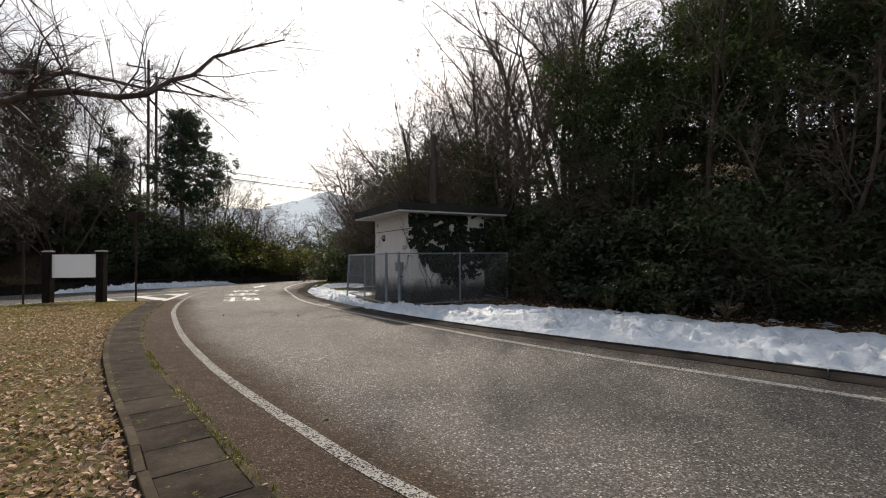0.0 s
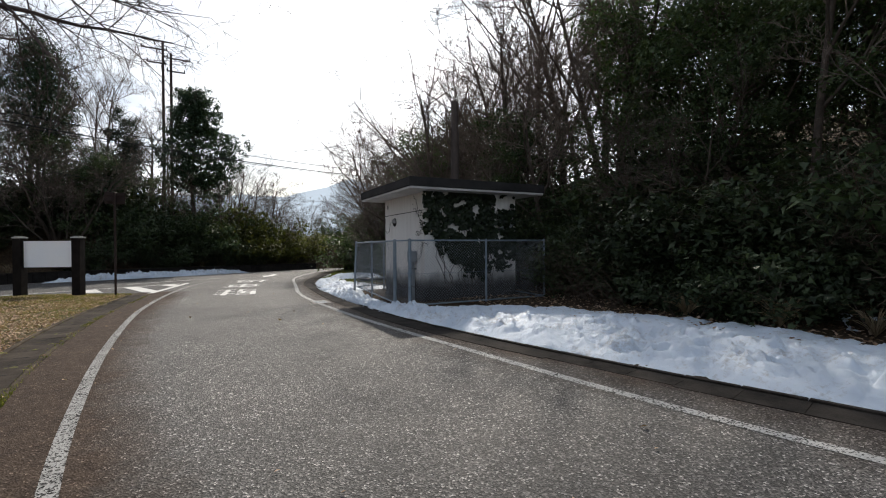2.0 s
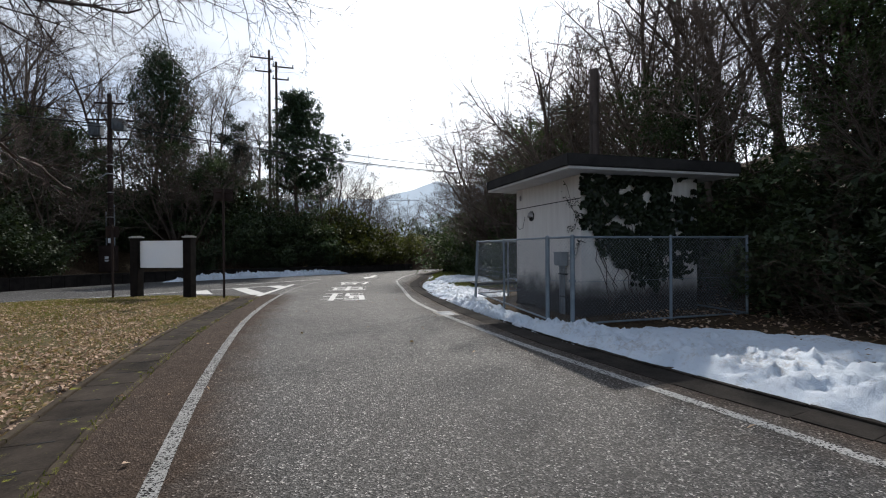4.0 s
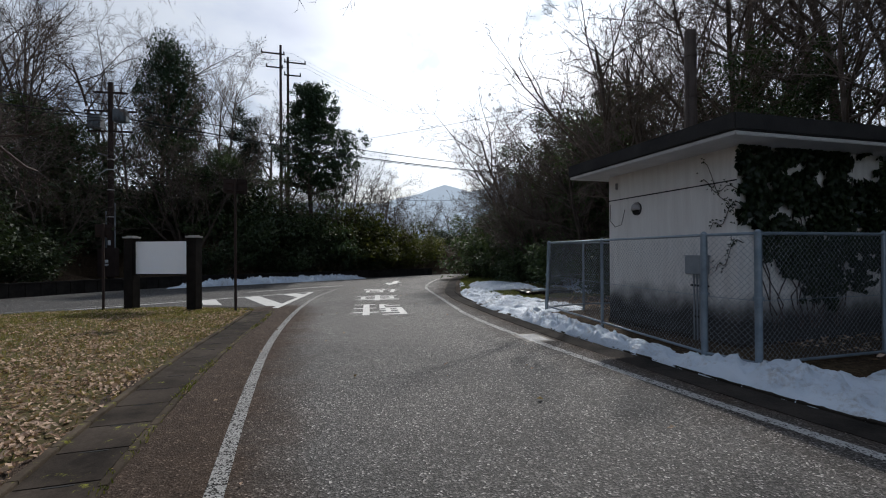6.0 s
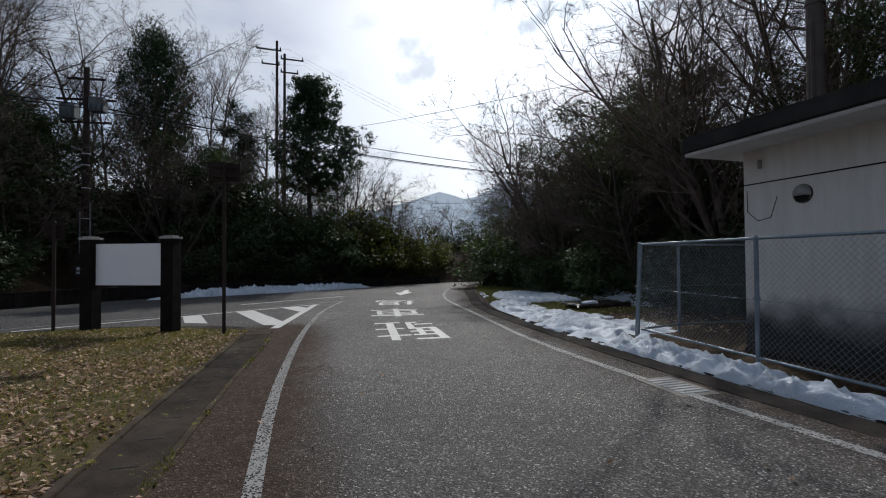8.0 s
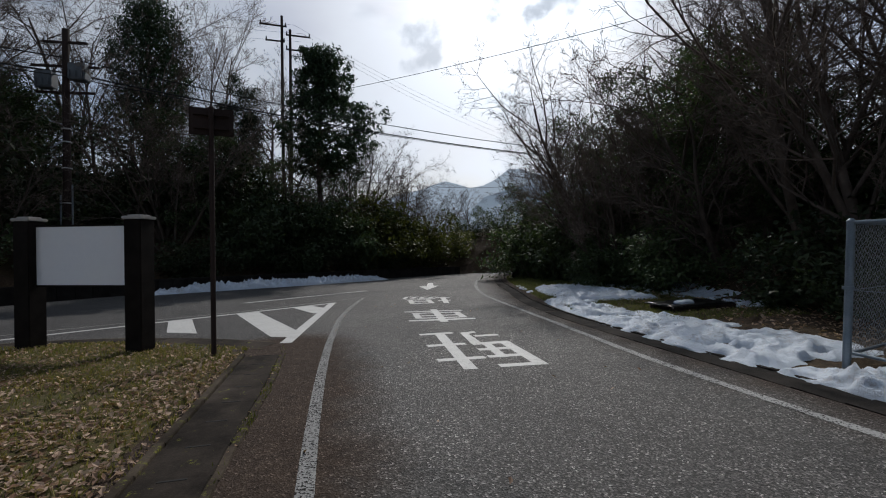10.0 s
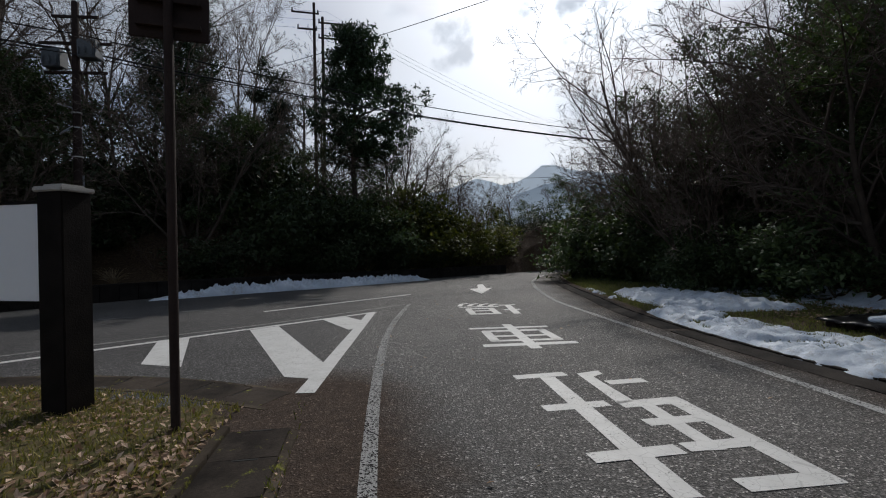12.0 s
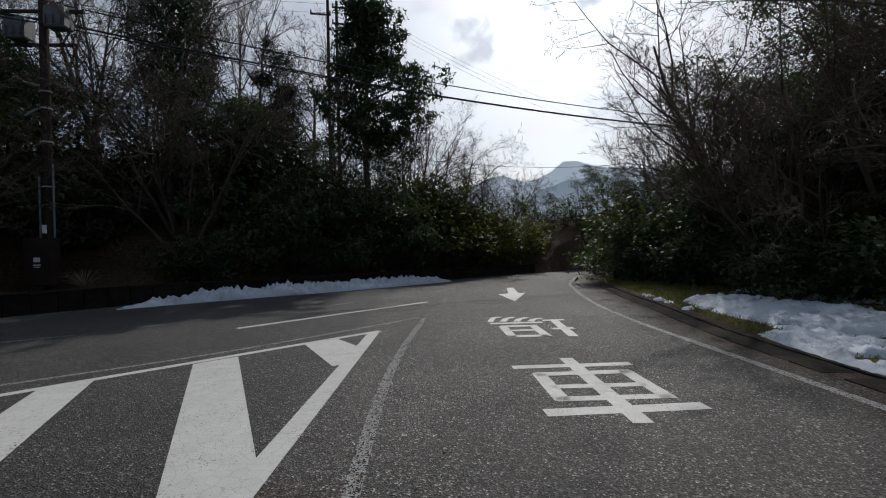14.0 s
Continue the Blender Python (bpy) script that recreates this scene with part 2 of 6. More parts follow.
def make_leaf(name, c1, c2, rough=0.35, trans=0.35):
    m, nt, b = nodes_of(name, rough, 0.3)
    g = nt.nodes.new("ShaderNodeNewGeometry")
    oi = nt.nodes.new("ShaderNodeObjectInfo")
    col = mix_of(nt, g.outputs["Random Per Island"], c1, c2)
    col = mix_of(nt, 1.0, col, ramp_of(nt, oi.outputs["Random"], [(0.0, 0.6), (1.0, 1.1)]), "MULTIPLY")
    nt.links.new(col, b.inputs["Base Color"])
    tr = nt.nodes.new("ShaderNodeBsdfTranslucent")
    nt.links.new(mix_of(nt, 1.0, col, (1.0, 1.1, 0.5), "MULTIPLY"), tr.inputs["Color"])
    mx = nt.nodes.new("ShaderNodeMixShader")
    mx.inputs[0].default_value = trans
    out = nt.nodes["Material Output"]
    nt.links.new(b.outputs[0], mx.inputs[1])
    nt.links.new(tr.outputs[0], mx.inputs[2])
    nt.links.new(mx.outputs[0], out.inputs["Surface"])
    return m


def make_concrete(name, c1, c2, moss=0.0):
    m, nt, b = nodes_of(name, 0.95, 0.1)
    g = nt.nodes.new("ShaderNodeNewGeometry")
    p = g.outputs["Position"]
    col = mix_of(nt, ramp_of(nt, noise_of(nt, p, 1.7, 7, 0.65), [(0.35, 0.0), (0.65, 1.0)]), c1, c2)
    col = mix_of(nt, 0.7, col, ramp_of(nt, noise_of(nt, p, 40, 5, 0.7), [(0.3, 0.5), (0.7, 1.05)]), "MULTIPLY")
    if moss:
        col = mix_of(nt, ramp_of(nt, noise_of(nt, p, 5.5, 7, 0.8), [(0.62 - moss, 0.0), (0.70 - moss, 1.0)]), col, (0.20, 0.21, 0.03))
    oi = nt.nodes.new("ShaderNodeObjectInfo")
    col = mix_of(nt, 1.0, col, ramp_of(nt, oi.outputs["Random"], [(0.0, 0.8), (1.0, 1.1)]), "MULTIPLY")
    nt.links.new(col, b.inputs["Base Color"])
    bump_of(nt, b, noise_of(nt, p, 80, 5), 0.4, 0.008)
    return m


M_ASPHALT = make_asphalt()
M_PAINT, M_PAINT_WORN, M_PAINT_FADED = make_paint("road_paint", 0.20, 0.60), make_paint("worn_road_paint", 0.41, 0.34), make_paint("faded_road_paint", 0.36, 0.46)
M_SNOW, M_GROUND, M_WALL = make_snow(), make_ground(), make_wall()
M_SLAB = make_concrete("gutter_concrete", (0.018, 0.0145, 0.012), (0.064, 0.052, 0.042), 0.015)
# right gutter and kerb: darker concrete than on the left
M_GUTTER_DARK = make_concrete("dark_silted_concrete", (0.016, 0.014, 0.013), (0.050, 0.043, 0.037))
M_KERB_DARK = make_concrete("dark_concrete", (0.022, 0.019, 0.016), (0.062, 0.053, 0.044))
M_KERB = make_concrete("mossy_concrete", (0.038, 0.030, 0.022), (0.105, 0.084, 0.063), 0.05)
M_DARKWALL = make_concrete("dark_boards", (0.014, 0.012, 0.011), (0.032, 0.028, 0.025))
M_ROOF = plain("roof_coating", (0.014, 0.013, 0.013), (0.036, 0.033, 0.031), 0.85, 2.5, 35, 0.4)
M_SOFFIT = plain("soffit_paint", (0.52, 0.50, 0.48), (0.66, 0.64, 0.62), 0.85, 2.0, 50, 0.2)
M_GALV = plain("galvanised_steel", (0.20, 0.25, 0.30), (0.30, 0.35, 0.40), 0.5, 5, 60, 0.1, 0.5, 0.5)
M_WIRE = plain("fence_wire", (0.22, 0.24, 0.26), (0.34, 0.36, 0.38), 0.5, 5, 60, 0.0, 0.5, 0.5)
M_BARK = plain("grey_brown_bark", (0.078, 0.058, 0.045), (0.18, 0.138, 0.108), 0.9, 3, 30, 0.6, vary=0.4)
M_TWIG = plain("twig_bark", (0.11, 0.082, 0.065), (0.25, 0.19, 0.15), 0.85, 4, 40, 0.0, vary=0.4)
M_BRUSH = plain("brown_brushwood", (0.055, 0.038, 0.027), (0.13, 0.090, 0.064), 0.9, 4, 40, 0.0, vary=0.4)
M_POLE_PALE = plain("faded_brown_pole", (0.085, 0.066, 0.058), (0.13, 0.104, 0.092), 0.65, 2, 40, 0.15, 0.2)
M_CHERRY = plain("dark_cherry_bark", (0.045, 0.034, 0.031), (0.11, 0.082, 0.074), 0.8, 4, 40, 0.5)
M_LEAF = make_leaf("evergreen_leaf", (0.040, 0.066, 0.028), (0.105, 0.140, 0.062), 0.60, 0.25)
# darker leaf copy: shade on the wooded banks put into the colour
M_LEAF_SHADE = make_leaf("shade_dark_undergrowth_leaf", (0.024, 0.040, 0.018), (0.066, 0.088, 0.038), 0.55, 0.2)
M_LEAF_YEL = make_leaf("yellow_green_leaf", (0.05, 0.062, 0.015), (0.13, 0.13, 0.032), 0.6, 0.4)
M_NEEDLE = make_leaf("pine_needle", (0.018, 0.036, 0.018), (0.042, 0.068, 0.032), 0.5, 0.2)
M_IVY = make_leaf("ivy_leaf", (0.010, 0.020, 0.008), (0.030, 0.045, 0.015), 0.4, 0.15)
M_DEADLEAF = make_leaf("dead_leaf", (0.22, 0.12, 0.07), (0.74, 0.55, 0.42), 0.8, 0.2)
M_BLADE = make_leaf("winter_grass", (0.11, 0.12, 0.028), (0.30, 0.25, 0.09), 0.7, 0.35)
M_VERGE = make_leaf("verge_grass_blade", (0.09, 0.11, 0.03), (0.22, 0.22, 0.08), 0.7, 0.35)
M_MOSS = make_leaf("joint_moss", (0.06, 0.08, 0.012), (0.22, 0.22, 0.04), 0.8, 0.3)
M_STRAW = make_leaf("dry_straw", (0.22, 0.16, 0.10), (0.42, 0.33, 0.22), 0.8, 0.3)
M_WOOD = plain("black_stained_wood", (0.008, 0.0065, 0.0055), (0.02, 0.016, 0.014), 0.75, 4, 60, 0.4, 0.1)
M_BOARD = plain("white_sheet", (0.93, 0.95, 0.99), (0.98, 0.99, 1.0), 0.5, 1.2, 12, 0.02, grain=0.06)
M_POLE = plain("brown_painted_pole", (0.034, 0.024, 0.021), (0.058, 0.041, 0.036), 0.7, 2, 40, 0.15, 0.12)
M_CAP = plain("zinc_cap", (0.45, 0.44, 0.42), (0.60, 0.58, 0.55), 0.5, 6, 50, 0.05, 0.5, 0.4)
M_BOX = plain("grey_box_paint", (0.22, 0.24, 0.26), (0.30, 0.32, 0.34), 0.5, 4, 50, 0.05)
M_SHEET = plain("black_plastic", (0.010, 0.011, 0.013), (0.025, 0.027, 0.03), 0.3, 5, 40, 0.15, 0.5)
M_TANK = plain("transformer_paint", (0.09, 0.105, 0.12), (0.14, 0.155, 0.17), 0.55, 4, 50, 0.05)
M_CABLE = plain("black_cable", (0.012, 0.012, 0.012), (0.03, 0.03, 0.03), 0.6, 4, 40, 0.0)
M_GRATE = plain("drain_concrete", (0.15, 0.14, 0.125), (0.25, 0.235, 0.21), 0.85, 5, 60, 0.3)
M_VENT = plain("vent_metal", (0.28, 0.27, 0.27), (0.40, 0.38, 0.38), 0.45, 6, 60, 0.05, 0.5, 0.6)
# black for the wall joint, and for shade painted into slots and the vent
M_DARK = plain("black_joint_and_hollow_shade", (0.01, 0.01, 0.01), (0.02, 0.02, 0.02), 0.9, 6, 60, 0.0)


# emissive mountain colour: the haze of the air is painted in and glows
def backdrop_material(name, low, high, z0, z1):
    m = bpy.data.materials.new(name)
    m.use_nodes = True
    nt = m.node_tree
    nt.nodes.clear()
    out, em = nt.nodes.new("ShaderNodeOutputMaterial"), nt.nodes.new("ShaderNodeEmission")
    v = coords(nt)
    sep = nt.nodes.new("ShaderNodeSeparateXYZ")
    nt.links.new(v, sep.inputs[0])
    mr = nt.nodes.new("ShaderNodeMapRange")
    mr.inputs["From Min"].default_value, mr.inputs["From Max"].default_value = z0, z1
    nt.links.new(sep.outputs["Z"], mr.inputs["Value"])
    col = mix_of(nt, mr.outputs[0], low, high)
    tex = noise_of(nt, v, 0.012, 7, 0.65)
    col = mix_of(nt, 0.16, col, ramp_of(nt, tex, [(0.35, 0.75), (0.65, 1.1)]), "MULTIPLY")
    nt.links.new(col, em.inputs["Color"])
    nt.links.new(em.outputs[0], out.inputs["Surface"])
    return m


M_FAR = backdrop_material("far_mountain_haze_glow", (0.56, 0.64, 0.71), (0.58, 0.65, 0.72), 60, 330)
M_MID = backdrop_material("nearer_mountain_haze_glow", (0.42, 0.49, 0.55), (0.31, 0.37, 0.44), 0, 160)


# ---- building helpers ----
def mesh_ob(name, verts, faces, material, parent=None, label="", smooth=False):
    me = bpy.data.meshes.new(name)
    me.from_pydata([tuple(v) for v in verts], [], faces)
    me.materials.append(material)
    if smooth:
        me.polygons.foreach_set("use_smooth", [True] * len(me.polygons))
    me.update()
    ob = new(name, me)
    ob.parent = parent
    if label:
        ob["label"] = label
    return ob


def part(name, bm, material, parent=None, label="", smooth=False):
    me = bpy.data.meshes.new(name)
    bm.to_mesh(me)
    bm.free()
    me.materials.append(material)
    if smooth:
        me.polygons.foreach_set("use_smooth", [True] * len(me.polygons))
    ob = new(name, me)
    ob.parent = parent
    if label:
        ob["label"] = label
    return ob


def box(bm, cx, cy, cz, sx, sy, sz, rot=0.0, bevel=0.0, tilt=0.0):
    r = bmesh.ops.create_cube(bm, size=1.0, matrix=Matrix.Translation((cx, cy, cz)) @ Matrix.Rotation(rot, 4, "Z") @ Matrix.Rotation(tilt, 4, "X") @ Matrix.Diagonal((sx, sy, sz, 1)))
    if bevel:
        es = list({e for v in r["verts"] for e in v.link_edges})
        bmesh.ops.bevel(bm, geom=es, offset=bevel, segments=2, affect="EDGES")


def rod(bm, a, b, r, r2=None, sides=10):
    a, b = Vector(a), Vector(b)
    d = b - a
    m = Matrix.Translation((a + b) / 2) @ d.to_track_quat("Z", "Y").to_matrix().to_4x4()
    bmesh.ops.create_cone(bm, cap_ends=True, segments=sides, radius1=r, radius2=r if r2 is None else r2, depth=d.length, matrix=m)


def spline(points, step):
    """Points a step apart along a smooth curve through the given ones."""
    p = [Vector((*q, 0)[:3]) for q in points]
    p = [2 * p[0] - p[1]] + p + [2 * p[-1] - p[-2]]
    dense = []
    for i in range(1, len(p) - 2):
        a, b, c, d = p[i - 1:i + 3]
        for k in range(20):
            t = k / 20
            dense.append(0.5 * (2 * b + (c - a) * t + (2 * a - 5 * b + 4 * c - d) * t * t + (3 * b - a - 3 * c + d) * t ** 3))
    dense.append(p[-2])
    out, left = [dense[0]], step
    for a, b in zip(dense, dense[1:]):
        seg = (b - a).length
        while seg >= left:
            a = a + (b - a) * (left / seg)
            out.append(a)
            seg -= left
            left = step
        left -= seg
    return out


def road_z(y):
    return float(np.interp(y, (0, 8, 15, 22, 28, 48, 60, 130), (0, -0.05, -0.10, -0.23, -0.33, -0.68, -1.0, -5.0)))


# ---- the plan ----
RIGHT_KERB = [(24, -16), (15, -8), (10.6, -3), (8.3, 0.5), (7.25, 2.9), (6.4, 5.3), (5.6, 7.4), (4.75, 10), (4.15, 12.5), (3.8, 15), (3.58, 18), (3.48, 22), (3.45, 25), (3.6, 27.5), (3.95, 30), (4.65, 33.2), (5.5, 37.5), (6.7, 42.3), (8.5, 47.5), (11, 52), (15, 57), (22, 63)]
RIGHT_LINE = [(20, -16), (12.5, -8), (8.9, -3), (7.2, 0.3), (6.15, 2.45), (5.6, 4.0), (5.16, 5.23), (4.63, 7.05), (4.12, 9.2), (3.58, 11.5), (3.14, 13.7), (2.86, 15.5), (2.54, 18.5), (2.44, 21), (2.5, 23), (2.61, 26), (2.71, 29), (2.88, 32), (3.40, 35.3), (4.3, 39.2), (5.45, 43), (8.0, 48.4), (11, 51.5)]
LEFT_LINE = [(8.5, -7), (4.6, -3), (2.2, 0.3), (1.02, 2.86), (0.57, 4.22), (0.12, 5.75), (-0.38, 7.72), (-1.01, 10.85), (-1.55, 14.4), (-1.93, 17.7), (-2.16, 21.6), (-2.21, 25), (-2.10, 28.2), (-1.62, 32.5)]
GUTTER_OUT = [(7.2, -7.6), (3.4, -3.4), (1.25, 0.3), (0.20, 3.18), (-0.13, 4.36), (-0.59, 6.05), (-1.21, 8.37), (-1.85, 11.47), (-2.32, 15), (-2.58, 18.07), (-2.72, 21.0), (-2.95, 23.6)]
GUTTER_IN = [(6.5, -8.2), (2.7, -3.9), (0.55, 0.2), (-0.50, 3.45), (-0.87, 4.86), (-1.46, 7.03), (-2.12, 9.87), (-2.68, 13.2), (-3.02, 16.5), (-3.24, 19.7), (-3.44, 22.6), (-3.5, 23.4)]
ISLAND_FAR = [(-3.5, 23.4), (-5.0, 24.15), (-6.8, 24.55), (-8.5, 24.3), (-10.3, 23.4), (-14, 19.5), (-19, 12), (-24, 3), (-32, -14)]
WALL_LINE = [(-34, -4), (-26, 10), (-20, 19.5), (-16.4, 27), (-14.3, 32), (-12.5, 35.4), (-10.5, 37.7), (-8.2, 39.7), (-5.3, 42.1), (-1.2, 45.7), (2, 48.8), (5.2, 52.0), (6.3, 53.0)]


def poly_distance(X, Y, pts):
    """Distance to a polyline, positive on its right side."""
    P = np.array([(p.x, p.y) for p in spline(pts, 0.8)])
    best, sign = np.full(X.shape, 1e9), np.ones(X.shape)
    for a, b in zip(P, P[1:]):
        d = b - a
        t = np.clip(((X - a[0]) * d[0] + (Y - a[1]) * d[1]) / (d @ d), 0, 1)
        ex, ey = X - a[0] - t * d[0], Y - a[1] - t * d[1]
        q = ex * ex + ey * ey
        near = q < best
        best = np.where(near, q, best)
        sign = np.where(near, np.where(d[0] * ey - d[1] * ex > 0, -1.0, 1.0), sign)
    return np.sqrt(best) * sign


def step_up(v):
    v = np.clip(v, 0, 1)
    return v * v * (3 - 2 * v)


def wave(X, Y, s, k=0.0):
    return np.sin(X * s + 1.7 * np.sin(Y * s * 0.7 + k)) * np.cos(Y * s * 1.1 + 1.3 * np.sin(X * s * 0.6 + 2 * k))


def terrain(X, Y):
    X, Y = np.asarray(X, float), np.asarray(Y, float)
    base = np.interp(Y, (0, 8, 15, 22, 28, 48, 60, 130), (0, -0.05, -0.10, -0.23, -0.33, -0.68, -1.0, -5.0))
    far = 1 - step_up((Y - 58) / 26)
    dr = poly_distance(X, Y, RIGHT_KERB)
    toe = np.interp(Y, (0, 8, 12, 20, 26, 34, 40, 46, 60), (4.6, 4.8, 5.8, 6.2, 6.0, 5.0, 4.0, 2.4, 2.0))
    r = np.maximum(0, dr - toe)
    far_r = 1 - step_up((Y - 46) / 24)
    right = np.where(dr > 0, 0.09 * step_up((dr - 0.02) / 0.3) + 0.06 * step_up(dr / 4) + (15 * (1 - np.exp(-r * 0.62 / 15)) + 0.25 * wave(X, Y, 0.9) * np.minimum(1, r / 3)) * far_r, 0)
    dl = -poly_distance(X, Y, WALL_LINE)
    q = np.maximum(0, dl - 1.2) * (1 - np.exp(-((X + 15.0) ** 2 + (Y - 38.6) ** 2) / 7))
    left = np.where(dl > 0.1, 0.08 + 0.24 * step_up((dl - 0.1) / 0.3) + (14 * (1 - np.exp(-q * 0.55 / 14)) + 0.3 * wave(X, Y, 0.8, 1) * np.minimum(1, q / 3)) * far, 0)
    return base, right, left, dr, dl


def island_depth(X, Y):
    """How far inside the lawn a place lies."""
    return np.minimum(-poly_distance(X, Y, GUTTER_IN), -poly_distance(X, Y, ISLAND_FAR))


def height(X, Y):
    base, right, left, dr, dl = terrain(X, Y)
    di = island_depth(np.asarray(X, float), np.asarray(Y, float))
    lawn = np.where(di > 0, 0.11 * step_up((di + 0.02) / 0.25) + 0.10 * step_up(di / 5) + 0.02 * wave(np.asarray(X, float), np.asarray(Y, float), 1.3), 0)
    return base - 0.07 + right + left + lawn, di, dr, dl


def grid_axis(lo, hi, fine, far):
    mid = list(np.arange(lo, hi + 1e-6, fine))
    out, s = [], fine
    v = hi
    while v < far:
        s *= 1.35
        v += s
        out.append(v)
    inn, s, v = [], fine, lo
    while v > -far:
        s *= 1.35
        v -= s
        inn.append(v)
    return np.array(inn[::-1] + mid + out)


def build_ground():
    xs, ys = grid_axis(-26, 24, 0.33, 3500), grid_axis(-4, 58, 0.33, 3500)
    X, Y = np.meshgrid(xs, ys)
    Z, di, dr, dl = height(X, Y)
    n, m = len(ys), len(xs)
    verts = np.stack([X, Y, Z], -1).reshape(-1, 3)
    idx = np.arange(n * m).reshape(n, m)
    faces = np.stack([idx[:-1, :-1], idx[:-1, 1:], idx[1:, 1:], idx[1:, :-1]], -1).reshape(-1, 4)
    ob = mesh_ob("ground", verts.tolist(), faces.tolist(), M_GROUND, smooth=True)
    at = ob.data.attributes.new("lawn", "FLOAT", "POINT")
    verge = np.where((dr > 0) & (dr < 6), np.clip((Y - 28) / 6, 0, 1) * np.clip((4.5 - dr) / 2, 0, 1) * 0.9, 0)
    at.data.foreach_set("value", np.clip(np.maximum(np.clip(di / 0.3, 0, 1), verge), 0, 1).ravel())
    tagged(ob, "grassy and leaf-strewn ground rising into wooded banks", "ground", kind="structure")


build_ground()


def ribbon(bm, pts, width, lift, zfun=road_z):
    """A flat strip along the points."""
    rows = []
    for i, p in enumerate(pts):
        d = (pts[min(i + 1, len(pts) - 1)] - pts[max(i - 1, 0)]).normalized()
        n = Vector((d.y, -d.x, 0)) * width / 2
        rows.append([bm.verts.new((q.x, q.y, zfun(q.y) + lift)) for q in (p - n, p + n)])
    for a, b in zip(rows, rows[1:]):
        bm.faces.new((a[0], a[1], b[1], b[0]))


def build_road():
    """The tarmac: one sheet under both roads; lawn, verges and banks stand above it."""
    xs = np.concatenate([np.arange(-34, -5, 1.0), np.arange(-5, 9, 0.25), np.arange(9, 26, 1.0)])
    ys = np.arange(-14, 60, 0.5)
    X, Y = np.meshgrid(xs, ys)
    Z = np.interp(Y, (0, 8, 15, 22, 28, 48, 60, 130), (0, -0.05, -0.10, -0.23, -0.33, -0.68, -1.0, -5.0)) + 0.006 * wave(X, Y, 1.1)*0.3
    idx = np.arange(X.size).reshape(X.shape)
    faces = np.stack([idx[:-1, :-1], idx[:-1, 1:], idx[1:, 1:], idx[1:, :-1]], -1).reshape(-1, 4)
    ob = mesh_ob("road", np.stack([X, Y, Z], -1).reshape(-1, 3).tolist(), faces.tolist(), M_ASPHALT, smooth=True)
    silt = np.clip(1.3 - np.abs(poly_distance(X, Y, GUTTER_OUT)) / 1.4, 0, 1) + np.exp(-np.abs(poly_distance(X, Y, RIGHT_KERB)) / 1.1)
    ob.data.attributes.new("silt", "FLOAT", "POINT").data.foreach_set("value", np.clip(silt, 0, 1).ravel())
    # the older, duller tarmac inside the hatching and along the main road
    ob.data.attributes.new("old", "FLOAT", "POINT").data.foreach_set("value", np.clip(np.minimum((-2.6 - X) / 0.6, (Y - 18) / 2), 0, 1).ravel())
    tagged(ob, "worn grey asphalt road with exposed aggregate", "road", kind="structure")


build_road()


def marking(name, label, strokes, material=M_PAINT, lift=0.005):
    """Painted strokes: quads of four plan corners."""
    bm = bmesh.new()
    for q in strokes:
        bm.faces.new([bm.verts.new((x, y, road_z(y) + lift)) for x, y in q])
    bmesh.ops.recalc_face_normals(bm, faces=bm.faces[:])
    for f in bm.faces:
        if f.normal.z < 0:
            f.normal_flip()
    return tagged(part(name, bm, material), label, "road marking", kind="structure")


def bar(x0, y0, x1, y1, w):
    d = Vector((x1 - x0, y1 - y0)).normalized()
    n = Vector((-d.y, d.x)) * w / 2
    return [(x0 + n.x, y0 + n.y), (x1 + n.x, y1 + n.y), (x1 - n.x, y1 - n.y), (x0 - n.x, y0 - n.y)]


def edge_line(name, pts, width, label, material=M_PAINT_WORN):
    bm = bmesh.new()
    ribbon(bm, spline(pts, 0.4), width, 0.0045)
    tagged(part(name, bm, material), label, "road marking", kind="structure")


edge_line("edge_line_left", LEFT_LINE, 0.125, "worn cracked white edge line on asphalt")
edge_line("edge_line_right", RIGHT_LINE, 0.14, "worn white edge line beside the gutter", M_PAINT_FADED)
edge_line("edge_line_main", [(-14, 21.6), (-11, 24.2), (-8.6, 26.2), (-6.92, 27.57), (-4.74, 29.30), (-1.62, 32.6)], 0.10, "thin worn white line along the main road")
marking("centre_line", "white solid centre line of the main road", [bar(-5.61, 31.56, -3.6, 33.65, 0.16), bar(-3.6, 33.65, -1.49, 35.8, 0.16)], M_PAINT)
for i, (a, b) in enumerate([((-12.6, 28.3), (-11.2, 29.4)), ((-9.9, 30.45), (-8.7, 31.25)), ((-7.98, 32.1), (-7.12, 32.8)), ((-6.33, 33.7), (-5.45, 34.5)), ((-4.38, 35.5), (-3.8, 36.2)), ((-3.0, 37.2), (-2.3, 38.0)), ((-1.4, 39.1), (-0.6, 40.0)), ((0.5, 41.4), (1.3, 42.4)), ((2.4, 43.8), (3.2, 44.8))]):
    marking("lane_dash", "short worn white lane dash", [bar(*a, *b, 0.10)], M_PAINT_WORN)
marking("hatched_island", "white painted triangle with broad hatching bars", [
    bar(-9.2, 24.75, -2.53, 30.75, 0.15),
    bar(-2.98, 23.75, -2.64, 30.6, 0.21),
    [(-5.0, 28.38), (-4.53, 28.80), (-2.98, 25.12), (-3.04, 24.35), (-3.38, 24.48)],
    [(-6.28, 27.30), (-5.88, 27.68), (-4.95, 25.25), (-5.62, 25.52)],
    [(-3.72, 29.6), (-3.25, 30.05), (-2.72, 29.2), (-2.78, 28.1), (-2.96, 28.0)],
])
